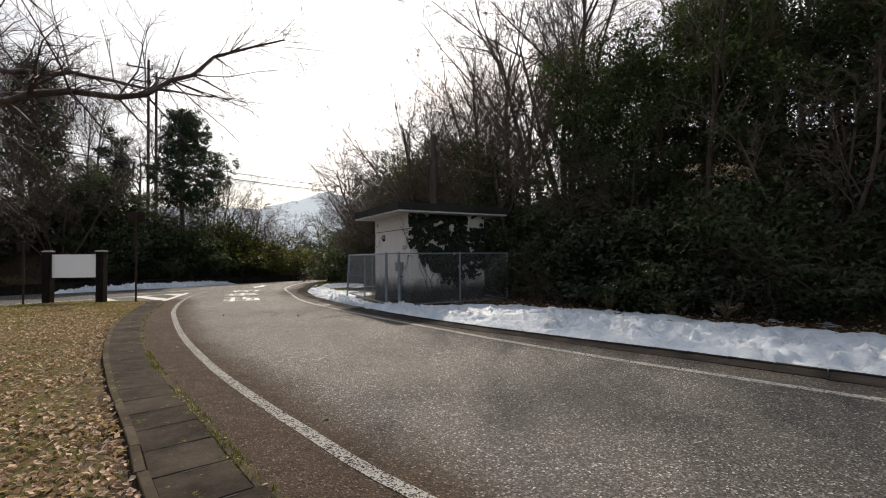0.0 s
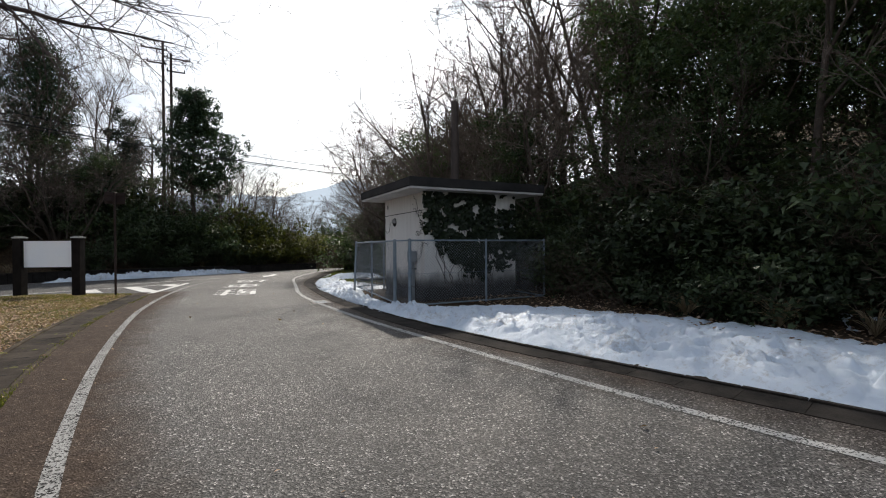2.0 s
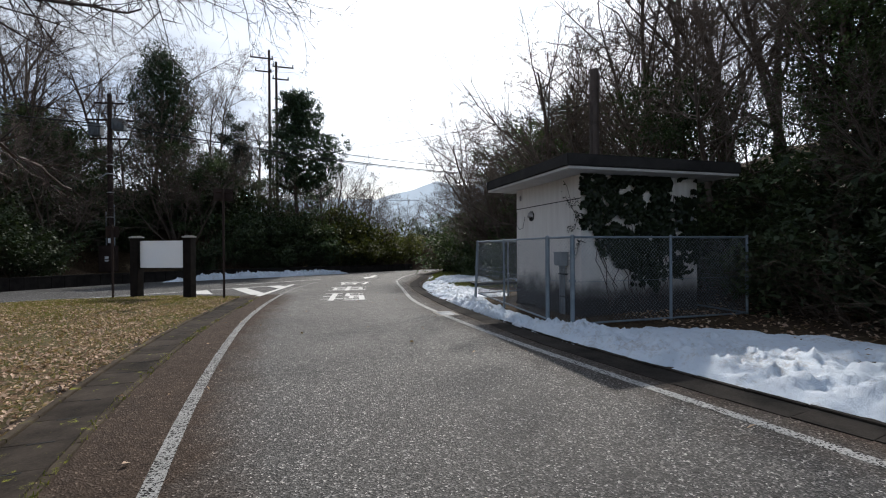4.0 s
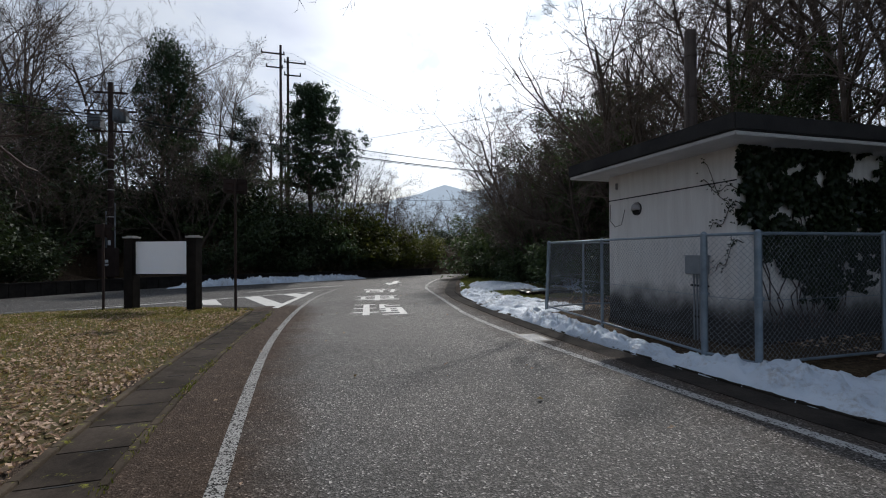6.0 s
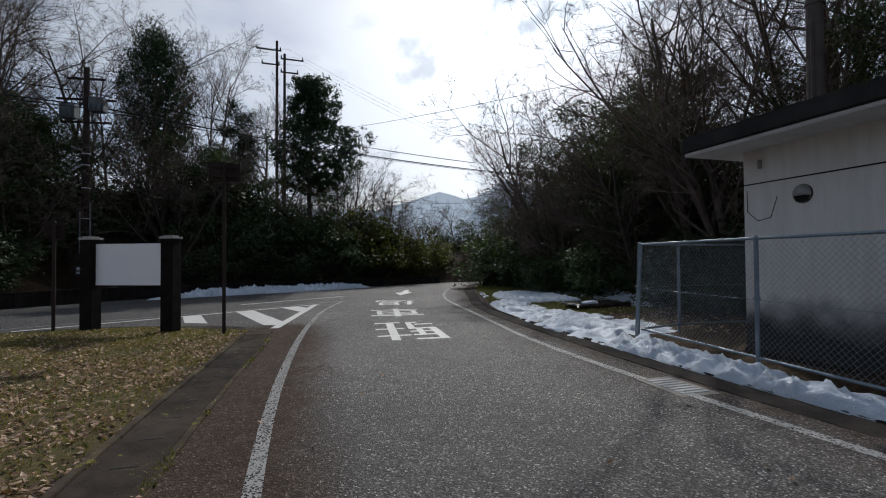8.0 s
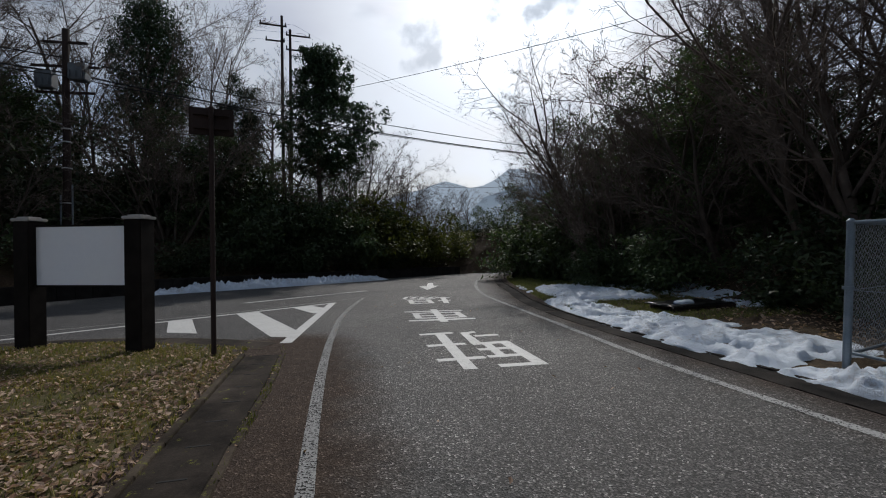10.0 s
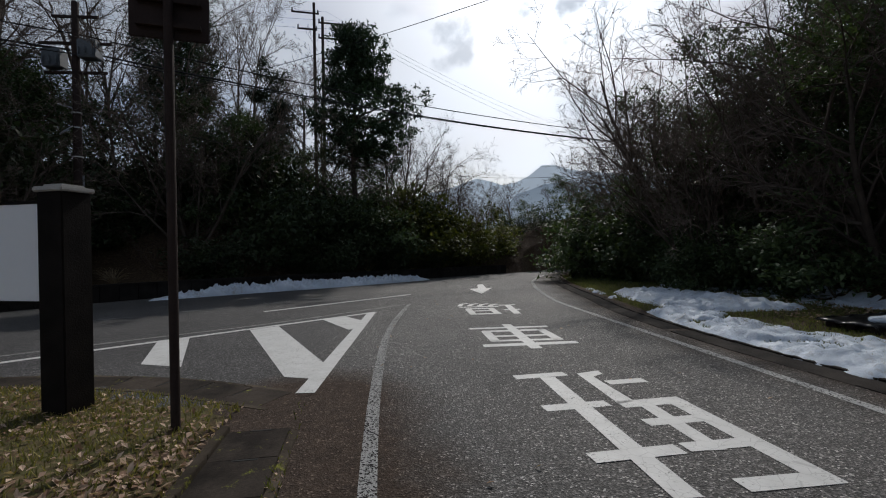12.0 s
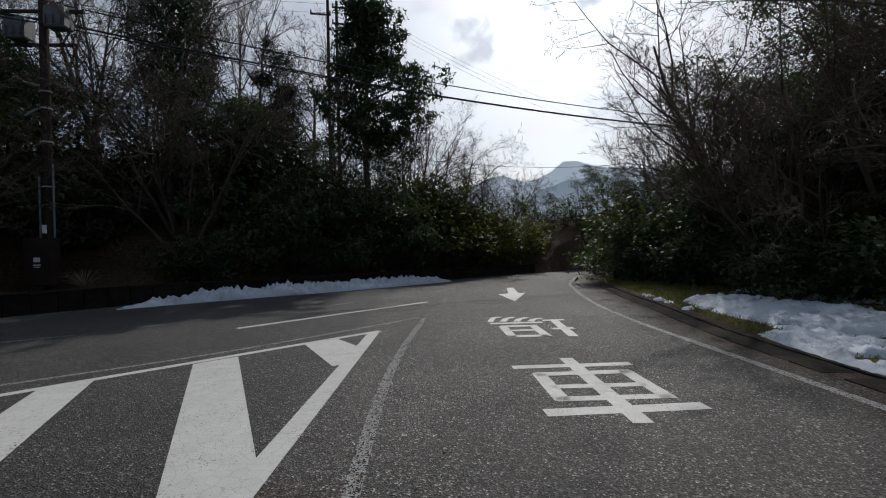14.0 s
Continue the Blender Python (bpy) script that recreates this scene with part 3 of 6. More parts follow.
ch1 = [bar(-0.56, 24.0, 0.10, 24.07, 0.17), bar(-0.56, 22.88, 0.11, 22.94, 0.17), bar(-0.56, 21.80, 0.17, 21.86, 0.17), bar(-0.17, 23.95, -0.2, 21.2, 0.19),
       [(0.24, 24.05), (0.55, 24.15), (0.55, 24.0), (0.38, 23.88), (0.40, 22.95), (0.21, 22.9)],
       bar(0.43, 23.62, 0.90, 23.66, 0.16), bar(0.21, 22.88, 0.90, 22.94, 0.19), bar(0.80, 22.9, 0.82, 21.25, 0.19), bar(0.20, 22.40, 0.80, 22.44, 0.16),
       bar(0.22, 21.88, 0.80, 21.91, 0.16), bar(0.22, 21.30, 0.91, 21.32, 0.17), bar(0.46, 22.9, 0.44, 21.8, 0.15)]
marking("road_character", "white painted road character, upside down", ch1)
ch2 = [bar(-0.54, 27.62, 1.06, 27.62, 0.17), bar(-0.33, 27.25, 0.89, 27.25, 0.17), bar(-0.28, 27.3, -0.30, 26.25, 0.17), bar(0.82, 27.3, 0.80, 26.2, 0.17),
       bar(-0.3, 26.72, 0.80, 26.70, 0.14), bar(-0.36, 26.30, 0.86, 26.27, 0.15), bar(-0.58, 25.92, 1.02, 25.95, 0.20), bar(0.31, 28.04, 0.21, 25.58, 0.19)]
marking("road_character", "white painted road character for a vehicle", ch2)
ch3 = [bar(-0.25, 31.28, 0.86, 31.28, 0.17), bar(-0.10, 30.88, 0.62, 30.88, 0.18), bar(-0.06, 30.9, -0.1, 29.7, 0.17), bar(0.56, 30.9, 0.52, 29.7, 0.17), bar(-0.1, 30.38, 0.56, 30.38, 0.15),
       bar(-0.18, 29.78, 0.58, 29.78, 0.18), bar(-0.22, 31.5, -0.06, 32.1, 0.13), bar(-0.06, 32.1, 0.14, 32.2, 0.13), bar(0.05, 31.5, 0.22, 31.95, 0.14), bar(0.22, 31.95, 0.42, 32.1, 0.13),
       bar(0.34, 31.45, 0.50, 31.85, 0.14), bar(0.50, 31.85, 0.72, 32.0, 0.13), bar(0.64, 31.42, 0.80, 31.75, 0.14), bar(0.80, 31.75, 1.0, 31.85, 0.13),
       bar(0.93, 31.52, 1.42, 31.55, 0.17), bar(1.18, 31.5, 0.98, 29.65, 0.18), bar(0.84, 30.45, 1.27, 30.48, 0.17)]
marking("road_character", "white painted road character with wavy strokes", ch3)
marking("road_arrow", "white painted arrow pointing back down the road", [
    [(1.85, 40.3), (2.15, 40.5), (1.82, 37.9), (1.45, 37.95)], [(1.05, 37.75), (1.45, 37.95), (1.82, 37.9), (2.1, 38.05), (1.15, 35.4)]])


# ---- gutters and kerbs ----
def slab_mesh(name, length, width, thick, slot, stone=M_KERB, gap=0.012):
    bm = bmesh.new()
    box(bm, 0, 0, -thick / 2, width, length - gap, thick, bevel=gap / 2)
    if slot:
        # shade inside the slot, painted as a thin black strip on the slab
        box(bm, 0.02, length / 2 - 0.03, 0.001, width * 0.36, 0.02, 0.004)
        for f in bm.faces:
            c = f.calc_center_median()
            f.material_index = int(c.z > -0.002 and abs(c.y - length / 2 + 0.03) < 0.012)
    me = bpy.data.meshes.new(name)
    bm.to_mesh(me)
    bm.free()
    me.materials.append(M_SLAB if slot else stone)
    me.materials.append(M_DARK)
    return me


def gutter(name, label, inner, outer, length, lip_side, lip=0.05, lift=0.022):
    """Concrete gutter slabs between two lines, with a thin kerb strip on each side."""
    root = tagged(new(name), label, "gutter", kind="structure")
    a, b = spline(inner, length), spline(outer, length)
    slab = {}
    kerb = slab_mesh("kerb_stone", length, 0.075, 0.25, False, M_KERB if lip_side else M_KERB_DARK)
    for i, p in enumerate(a[:-1]):
        q = min(b, key=lambda s: (s - p).length_squared)
        across = q - p
        w = round(across.length, 1)
        mid = (p + q) / 2
        d = (a[i + 1] - p).normalized()
        yaw = math.atan2(-d.x, d.y)
        if w not in slab:
            slab[w] = slab_mesh("gutter_slab", length, max(0.25, w - (0.09 if lip_side else 0.04)), 0.2, lip_side, M_GUTTER_DARK, 0.012 if lip_side else 0.005)
        s = new("gutter_slab", slab[w])
        s.parent = root
        jig = math.sin(i * 12.9898) * 0.5
        s.matrix_basis = pose(mid.x, mid.y, road_z(mid.y) + lift + 0.004 * jig, 0.5 * jig, 0.6 * math.cos(i * 7.1), math.degrees(yaw) + 0.3 * jig)
        for end, rise in ((p, lip), (q, min(0.016, lift))) if lip_side else ((p, 0.03),):
            k = new("kerb_stone", kerb)
            k.parent = root
            k.matrix_basis = pose(end.x, end.y, road_z(end.y) + rise, 0, 0, math.degrees(yaw) + 0.4 * jig)
    return root


gutter("gutter_left", "mossy concrete gutter slabs with slots beside the lawn", GUTTER_IN, GUTTER_OUT, 0.58, True)
gutter("gutter_right", "dark concrete gutter slabs beside the snow", RIGHT_KERB[3:20], [(7.75, 0.2), (6.75, 2.65), (5.97, 5.0), (5.23, 7.15), (4.33, 9.75), (3.7, 12.3), (3.34, 14.9), (3.12, 17.95), (3.02, 22), (2.99, 25), (3.14, 27.6), (3.5, 30.1), (4.2, 33.4), (5.05, 37.7), (6.25, 42.5), (8.1, 47.8), (10.7, 52.4)], 0.58, False, lift=0.008)
gutter("gutter_far", "concrete gutter slabs round the tip of the lawn", ISLAND_FAR[:6], [(-2.97, 23.78), (-4.75, 24.62), (-6.8, 25.03), (-8.7, 24.77), (-10.65, 23.8), (-14.4, 19.85)], 0.58, True, 0.006, 0.004)


# ---- snow ----
def snow_sheet(name, label, inner, outer, amp, seed, cols=44, step=0.075, thick=0.16, holes=0.0, flat=None, taper=25):
    """Lumpy snow lying between two lines on the ground."""
    a, b = spline(inner, step), spline(outer, step)
    verts, faces = [], []
    n = len(a)
    P = []
    for i in range(n):
        u = i / (n - 1)
        q = b[min(len(b) - 1, round(u * (len(b) - 1)))]
        for j in range(cols + 1):
            v = j / cols
            wob = 0.10 * noise.noise(Vector((a[i].x * 1.3, a[i].y * 1.3, seed + (9 if v > 0.5 else 0))))
            p = a[i].lerp(q, min(1, max(0, v + wob * (1 if v in (0, 1) else 0) * 0.6)))
            P.append((p.x, p.y, u, v))
    P = np.array(P)
    H = height(P[:, 0], P[:, 1])[0]
    base = np.maximum(H, np.interp(P[:, 1], (0, 8, 15, 22, 28, 48, 60), (0, -0.05, -0.10, -0.23, -0.33, -0.68, -1.0)) + 0.02)
    for (x, y, u, v), h in zip(P, base):
        edge = min(v, 1 - v) * 2
        lump = 0.26 * noise.noise(Vector((x * 1.1, y * 1.1, seed))) + 0.22 * noise.noise(Vector((x * 3.1, y * 3.1, seed + 3))) + 0.24 * noise.noise(Vector((x * 7, y * 7, seed + 7)))
        lump += 0.36 * abs(noise.noise(Vector((x * 13, y * 13, seed + 9)))) + 0.16 * noise.noise(Vector((x * 24, y * 24, seed + 11))) - 0.2 * max(0.0, noise.noise(Vector((x * 5, y * 5, seed + 13))) - 0.25)
        clod = max(0.0, 0.62 - noise.voronoi(Vector((x * 5.5, y * 5.5, seed)))[0][0]) * (0.6 + noise.noise(Vector((x * 1.7, y * 1.7, seed + 40))))
        rough = 1.0 if flat is None else 1.0 - 0.72 * step_up((v - flat + 0.18 * noise.noise(Vector((x * 0.9, y * 0.9, seed + 50)))) / 0.22)
        lump = rough * (lump + 0.75 * max(0.0, clod)) + (1 - rough) * 0.25 * noise.noise(Vector((x * 0.9, y * 0.9, seed)))
        body = (1 - (1 - min(1, edge * 2.6)) ** 2.2) * min(1, u * taper, (1 - u) * taper)
        cut = 0.0
        if holes:
            cut = max(0.0, 0.7 * noise.noise(Vector((x * 0.8, y * 1.1, seed + 20))) + 0.5 * noise.noise(Vector((x * 2.6, y * 3.2, seed + 25))) + holes) * 0.6
        ragged = 0.05 * noise.noise(Vector((x * 4, y * 4, seed + 30)))
        verts.append((x, y, h - 0.05 + body * (thick * (0.55 + 0.45 * rough) + amp * lump) - cut + ragged * (0.4 + body)))
    k = cols + 1
    for i in range(n - 1):
        for j in range(cols):
            faces.append((i * k + j, i * k + j + 1, (i + 1) * k + j + 1, (i + 1) * k + j))
    return tagged(mesh_ob(name, verts, faces, M_SNOW, smooth=True), label, "snow", kind="stuff")


snow_sheet("snow_bank", "long lumpy white snow bank along the gutter", [(10.8, -3), (8.58, 0.5), (7.18, 2.9), (6.38, 5.3), (5.63, 7.4), (4.72, 10), (4.08, 12.5), (3.74, 15), (3.5, 18), (3.36, 20.5)],
           [(14.5, -1), (11.8, 2.2), (10.6, 4.4), (9.9, 6.5), (9.4, 9.6), (7.4, 12.6), (5.0, 14.0), (4.45, 15.6), (4.5, 18.3), (4.9, 20.5)], 0.27, 1.0, cols=72, step=0.055, thick=0.15, flat=0.46, holes=-0.30)
snow_sheet("snow_patch", "long strip of trodden snow beside the kerb", [(3.32, 20.3), (3.30, 22.5), (3.40, 25), (3.7, 27.5), (4.1, 29.6)],
           [(5.9, 20.3), (6.2, 22.5), (5.6, 25), (5.4, 27.3), (5.9, 29.3)], 0.17, 4.0, cols=56, step=0.06, thick=0.12, holes=-0.2, flat=0.5)
snow_sheet("snow_patch", "melting snow mound lying on the grassy verge", [(4.5, 28.7), (4.8, 30.4), (5.05, 32.4), (5.7, 34.4)],
           [(7.6, 28.0), (8.0, 30.4), (8.1, 32.8), (7.2, 35.0)], 0.15, 5.0, cols=60, step=0.06, thick=0.15, holes=-0.14)
snow_sheet("snow_patch", "thin broken snow under the trees", [(7.7, 25.5), (8.1, 28), (8.6, 31), (8.5, 33.5), (7.9, 36.0)], [(9.4, 25.0), (9.9, 28), (10.3, 31), (10.0, 34), (9.2, 37.0)], 0.10, 8.0, cols=56, step=0.06, thick=0.085, holes=0.03)
snow_sheet("snow_patch", "small snow remnant among fallen leaves", [(10.9, 5.0), (10.7, 6.2), (10.5, 7.8), (10.2, 9.0)], [(11.5, 5.2), (11.3, 6.4), (11.0, 7.8), (10.5, 9.1)], 0.04, 11.0, cols=20, thick=0.055, holes=-0.05)
snow_sheet("snow_patch", "thin strip of melting snow by the kerb", [(4.7, 32.5), (5.1, 34.5), (5.6, 36.6)], [(5.0, 32.4), (5.4, 34.4), (5.9, 36.5)], 0.09, 15.0, cols=10, thick=0.05, holes=0.2)
snow_sheet("snow_bank", "ploughed snow heaped along the dark roadside wall", [(-10.9, 35.5), (-9.9, 36.5), (-7.7, 38.4), (-5.0, 40.5), (-1.0, 44.2), (0.2, 45.5)],
           [(-11.2, 36.3), (-10.4, 37.4), (-8.2, 39.4), (-5.35, 41.75), (-1.4, 45.2), (0.0, 46.7)], 0.55, 21.0, cols=30, step=0.07, thick=0.22, taper=6)


# ---- roadside retaining wall of dark boards ----
def board_wall():
    root = tagged(new("retaining_wall"), "low dark retaining wall of upright boards", "wall", kind="structure")
    pts = spline(WALL_LINE, 0.62)
    me = {}
    for k in range(3):
        bm = bmesh.new()
        box(bm, 0, 0, 0.25, 0.14, 0.605, 0.62 + 0.03 * k, bevel=0.012)
        me[k] = bpy.data.meshes.new("wall_board")
        bm.to_mesh(me[k])
        bm.free()
        me[k].materials.append(M_DARKWALL)
    for i, (a, b) in enumerate(zip(pts, pts[1:])):
        if a.y < 4:
            continue
        d = b - a
        o = new("wall_board", me[i % 3])
        o.parent = root
        m = (a + b) / 2
        o.matrix_basis = pose(m.x, m.y, road_z(m.y) + 0.01 * math.sin(i * 3.3), 0, 0.8 * math.sin(i * 5.1), math.degrees(math.atan2(-d.x, d.y)))
    bm = bmesh.new()
    rows = []
    for i, p in enumerate(pts):
        if p.y < 4:
            continue
        d = (pts[min(i + 1, len(pts) - 1)] - pts[max(i - 1, 0)]).normalized()
        n = Vector((d.y, -d.x, 0))
        z = road_z(p.y) + 0.57
        rows.append([bm.verts.new((*(p + n * s).xy, z + h)) for s, h in ((-0.1, 0), (0.1, 0), (0.1, 0.06), (-0.1, 0.06))])
    for a, b in zip(rows, rows[1:]):
        for k in range(4):
            bm.faces.new((a[k], a[(k + 1) % 4], b[(k + 1) % 4], b[k]))
    part("coping", bm, M_DARKWALL, root)


board_wall()


# ---- pump house ----
HX, HY, HROT = 5.52, 15.12, radians(6.0)
HOUSE = Matrix.Translation((HX, HY, -0.12)) @ Matrix.Rotation(HROT, 4, "Z")
HW, HD, HH = 3.18, 3.22, 3.24


def pump_house():
    root = new("pump_house")
    root.matrix_basis = HOUSE
    tagged(root, "small white rendered pump house with flat dark roof", "building")
    t = 0.18
    for cx, cy, sx, sy in ((HW / 2, t / 2, HW, t), (HW / 2, HD - t / 2, HW, t), (t / 2, HD / 2, t, HD - 2 * t), (HW - t / 2, HD / 2, t, HD - 2 * t)):
        bm = bmesh.new()
        box(bm, cx, cy, HH / 2, sx, sy, HH)
        part("wall", bm, M_WALL, root, "white render with black mould rising from the base")
    bm = bmesh.new()
    box(bm, 0.0, HD / 2, 2.69, 0.012, HD, 0.02)
    part("wall_joint", bm, M_DARK, root, "dark horizontal joint line")
    bm = bmesh.new()
    x0, x1, y0, y1 = -0.70, HW + 0.70, -0.60, HD + 0.55
    box(bm, (x0 + x1) / 2, (y0 + y1) / 2, HH + 0.01, x1 - x0 - 0.06, y1 - y0 - 0.06, 0.06, bevel=0.01)
    part("soffit", bm, M_SOFFIT, root, "grey-white underside of the eaves")
    bm = bmesh.new()
    box(bm, (x0 + x1) / 2, (y0 + y1) / 2, HH + 0.17, x1 - x0, y1 - y0, 0.25, bevel=0.02)
    part("roof", bm, M_ROOF, root, "weathered dark flat roof slab")
    bm = bmesh.new()
    box(bm, HW / 2, HD / 2, -0.1, HW + 0.06, HD + 0.06, 0.4, bevel=0.015)
    part("plinth", bm, M_SLAB, root, "blackened concrete plinth")
    # hooded vent on the road side
    vent = new("vent_hood")
    vent.parent = root
    bm = bmesh.new()
    r = bmesh.ops.create_uvsphere(bm, u_segments=20, v_segments=12, radius=0.135, matrix=Matrix.Translation((0.0, 2.30, 2.44)) @ Matrix.Diagonal((0.85, 1, 1, 1)))
    bmesh.ops.delete(bm, geom=[f for f in bm.faces if f.calc_center_median().x > 0.0 or (f.calc_center_median().z < 2.41 and f.calc_center_median().x < -0.02)], context="FACES")
    bmesh.ops.solidify(bm, geom=bm.faces[:], thickness=0.008)
    part("hood", bm, M_VENT, vent, "rounded grey metal hood", True)
    # black disc stands in for the shaded hollow under the hood
    bm = bmesh.new()
    bmesh.ops.create_cone(bm, cap_ends=True, segments=20, radius1=0.135, radius2=0.135, depth=0.03, matrix=Matrix.Translation((-0.012, 2.30, 2.44)) @ Matrix.Rotation(radians(90), 4, "Y"))
    part("hollow_shade_disc", bm, M_DARK, vent)
    # little bracket high on the wall, and the stray wire under it
    bm = bmesh.new()
    box(bm, -0.02, 2.93, 2.98, 0.04, 0.06, 0.14, bevel=0.01)
    part("bracket", bm, M_VENT, root)
    bm = bmesh.new()
    pts = [Vector((-0.02, 3.15, 2.6)), Vector((-0.05, 3.12, 2.25)), Vector((-0.05, 2.95, 2.10)), Vector((-0.04, 2.75, 2.14)), Vector((-0.02, 2.66, 2.45))]
    for a, b in zip(pts, pts[1:]):
        rod(bm, a, b, 0.006, sides=6)
    part("loose_wire", bm, M_CABLE, root)
    # meter box with its conduits
    mb = new("switch_box")
    mb.parent = root
    bm = bmesh.new()
    box(bm, -0.09, 0.70, 1.33, 0.17, 0.37, 0.30, bevel=0.012)
    box(bm, -0.09, 0.70, 1.49, 0.19, 0.39, 0.02)
    part("housing", bm, M_BOX, mb, "grey painted steel box")
    for k in range(4):
        bm = bmesh.new()
        rod(bm, (-0.06, 0.60 + 0.065 * k, -0.05), (-0.06, 0.60 + 0.065 * k, 1.19), 0.015)
        rod(bm, (-0.06, 0.60 + 0.065 * k, 1.10), (-0.06, 0.60 + 0.065 * k, 1.18), 0.021)
        part("conduit", bm, M_BOX, mb)
    for z in (0.45, 0.98):
        bm = bmesh.new()
        box(bm, -0.045, 0.69, z, 0.05, 0.36, 0.035, bevel=0.004)
        part("clamp_rail", bm, M_CABLE, mb)
    # small louvre on the ivy side
    bm = bmesh.new()
    box(bm, 2.82, -0.01, 2.2, 0.5, 0.04, 0.5, bevel=0.008)
    part("louvre", bm, M_BOX, root, "weathered louvre half hidden by ivy")


pump_house()


def ivy():
    rng = random.Random(5)
    root = new("ivy")
    root.matrix_basis = HOUSE
    tagged(root, "dark green ivy climbing over the white wall", "ivy")
    verts, faces = [], []
    n = 0
    while n < 7000:
        x, z = rng.uniform(-0.05, 3.14), rng.uniform(0.45, 3.22)
        low = np.interp(x, (0.0, 0.25, 0.8, 1.3, 1.9, 2.3, 2.6, 3.14), (2.0, 1.65, 1.25, 0.85, 0.62, 1.0, 0.85, 1.2))
        cover = noise.noise(Vector((x * 2.6, z * 2.6, 4))) * 0.55 + noise.noise(Vector((x * 6.5, z * 6.5, 8))) * 0.6
        want = 0.20 if x < 2.35 else 0.16 if z < 2.75 else -0.25
        want -= 0.10 * max(0.0, 1 - (z - low) / 0.5) + 0.5 * max(0.0, 0.35 - x)
        if z < low + 0.3 * noise.noise(Vector((x * 5, 0, 2))) or cover > want:
            continue
        s, y = rng.uniform(0.034, 0.070), -0.02 - rng.uniform(0.0, 0.10)
        a, lean = rng.uniform(0, 6.28), rng.uniform(-0.5, 0.9)
        ca, sa = math.cos(a), math.sin(a)
        b = len(verts)
        for px, py, q in ((0, -1, 0), (0.75, 0.1, 0.15), (0, 0.9, 0), (-0.75, 0.1, 0.15)):
            verts.append((x + s * (ca * px - sa * py), y - s * (lean * (py + 0.3) * 0.6 + q), z + s * (sa * px + ca * py)))
        faces.append((b, b + 1, b + 2, b + 3))
        n += 1
    tagged(mesh_ob("leaves", verts, faces, M_IVY, root), kind="stuff")
    bm = bmesh.new()
    # stems, some straying round to the road side
    for k in range(16):
        p = Vector((rng.uniform(0.6, 2.6), -0.015, 0.3))
        for _ in range(12):
            q = p + Vector((rng.uniform(-0.16, 0.16), 0, rng.uniform(0.12, 0.28)))
            if q.z > 3.0:
                break
            rod(bm, p, q, 0.010, 0.008, 5)
            p = q
    for z0, y1, z1 in ((2.05, 0.62, 3.05), (2.5, 0.70, 2.72), (1.7, 0.40, 1.2), (2.3, 0.5, 1.9)):
        p = Vector((0.1, -0.015, z0))
        q = Vector((-0.015, 0.0, z0 + 0.05))
        rod(bm, p, q, 0.009, sides=5)
        for i in range(8):
            t = (i + 1) / 8
            r = Vector((-0.015, y1 * t, z0 + (z1 - z0) * t + 0.09 * math.sin(t * 9)))
            rod(bm, q, r, 0.006, 0.005, 5)
            q = r
    tagged(part("stem_tangle", bm, M_CHERRY, root), kind="stuff")
    verts, faces = [], []
    for k in range(130):
        t = rng.random()
        z0, y1, z1 = rng.choice(((2.05, 0.62, 3.05), (2.5, 0.70, 2.72), (1.7, 0.40, 1.2), (2.3, 0.5, 1.9)))
        t = t * t
        y, z = y1 * t + rng.gauss(0, 0.03), z0 + (z1 - z0) * t + 0.09 * math.sin(t * 9) + rng.gauss(0, 0.05)
        s, a = rng.uniform(0.014, 0.026), rng.uniform(0, 6.28)
        b = len(verts)
        for px, py in ((0, -1), (0.75, 0.1), (0, 0.9), (-0.75, 0.1)):
            verts.append((-0.03 - 0.03 * abs(px) - 0.02 * rng.random(), y + s * (math.cos(a) * px - math.sin(a) * py), z + s * (math.sin(a) * px + math.cos(a) * py)))
        faces.append((b, b + 1, b + 2, b + 3))
    tagged(mesh_ob("stray_leaves", verts, faces, M_IVY, root), kind="stuff")


ivy()


# ---- chain-link fence ----
POSTS = {"l": (4.5, 20.1), "m": (4.5, 17.43), "g": (4.5, 14.6), "n": (4.7, 13.9), "r": (7.0, 14.16), "s": (9.05, 14.4), "b": (5.65, 20.5), "c": (8.9, 20.6)}


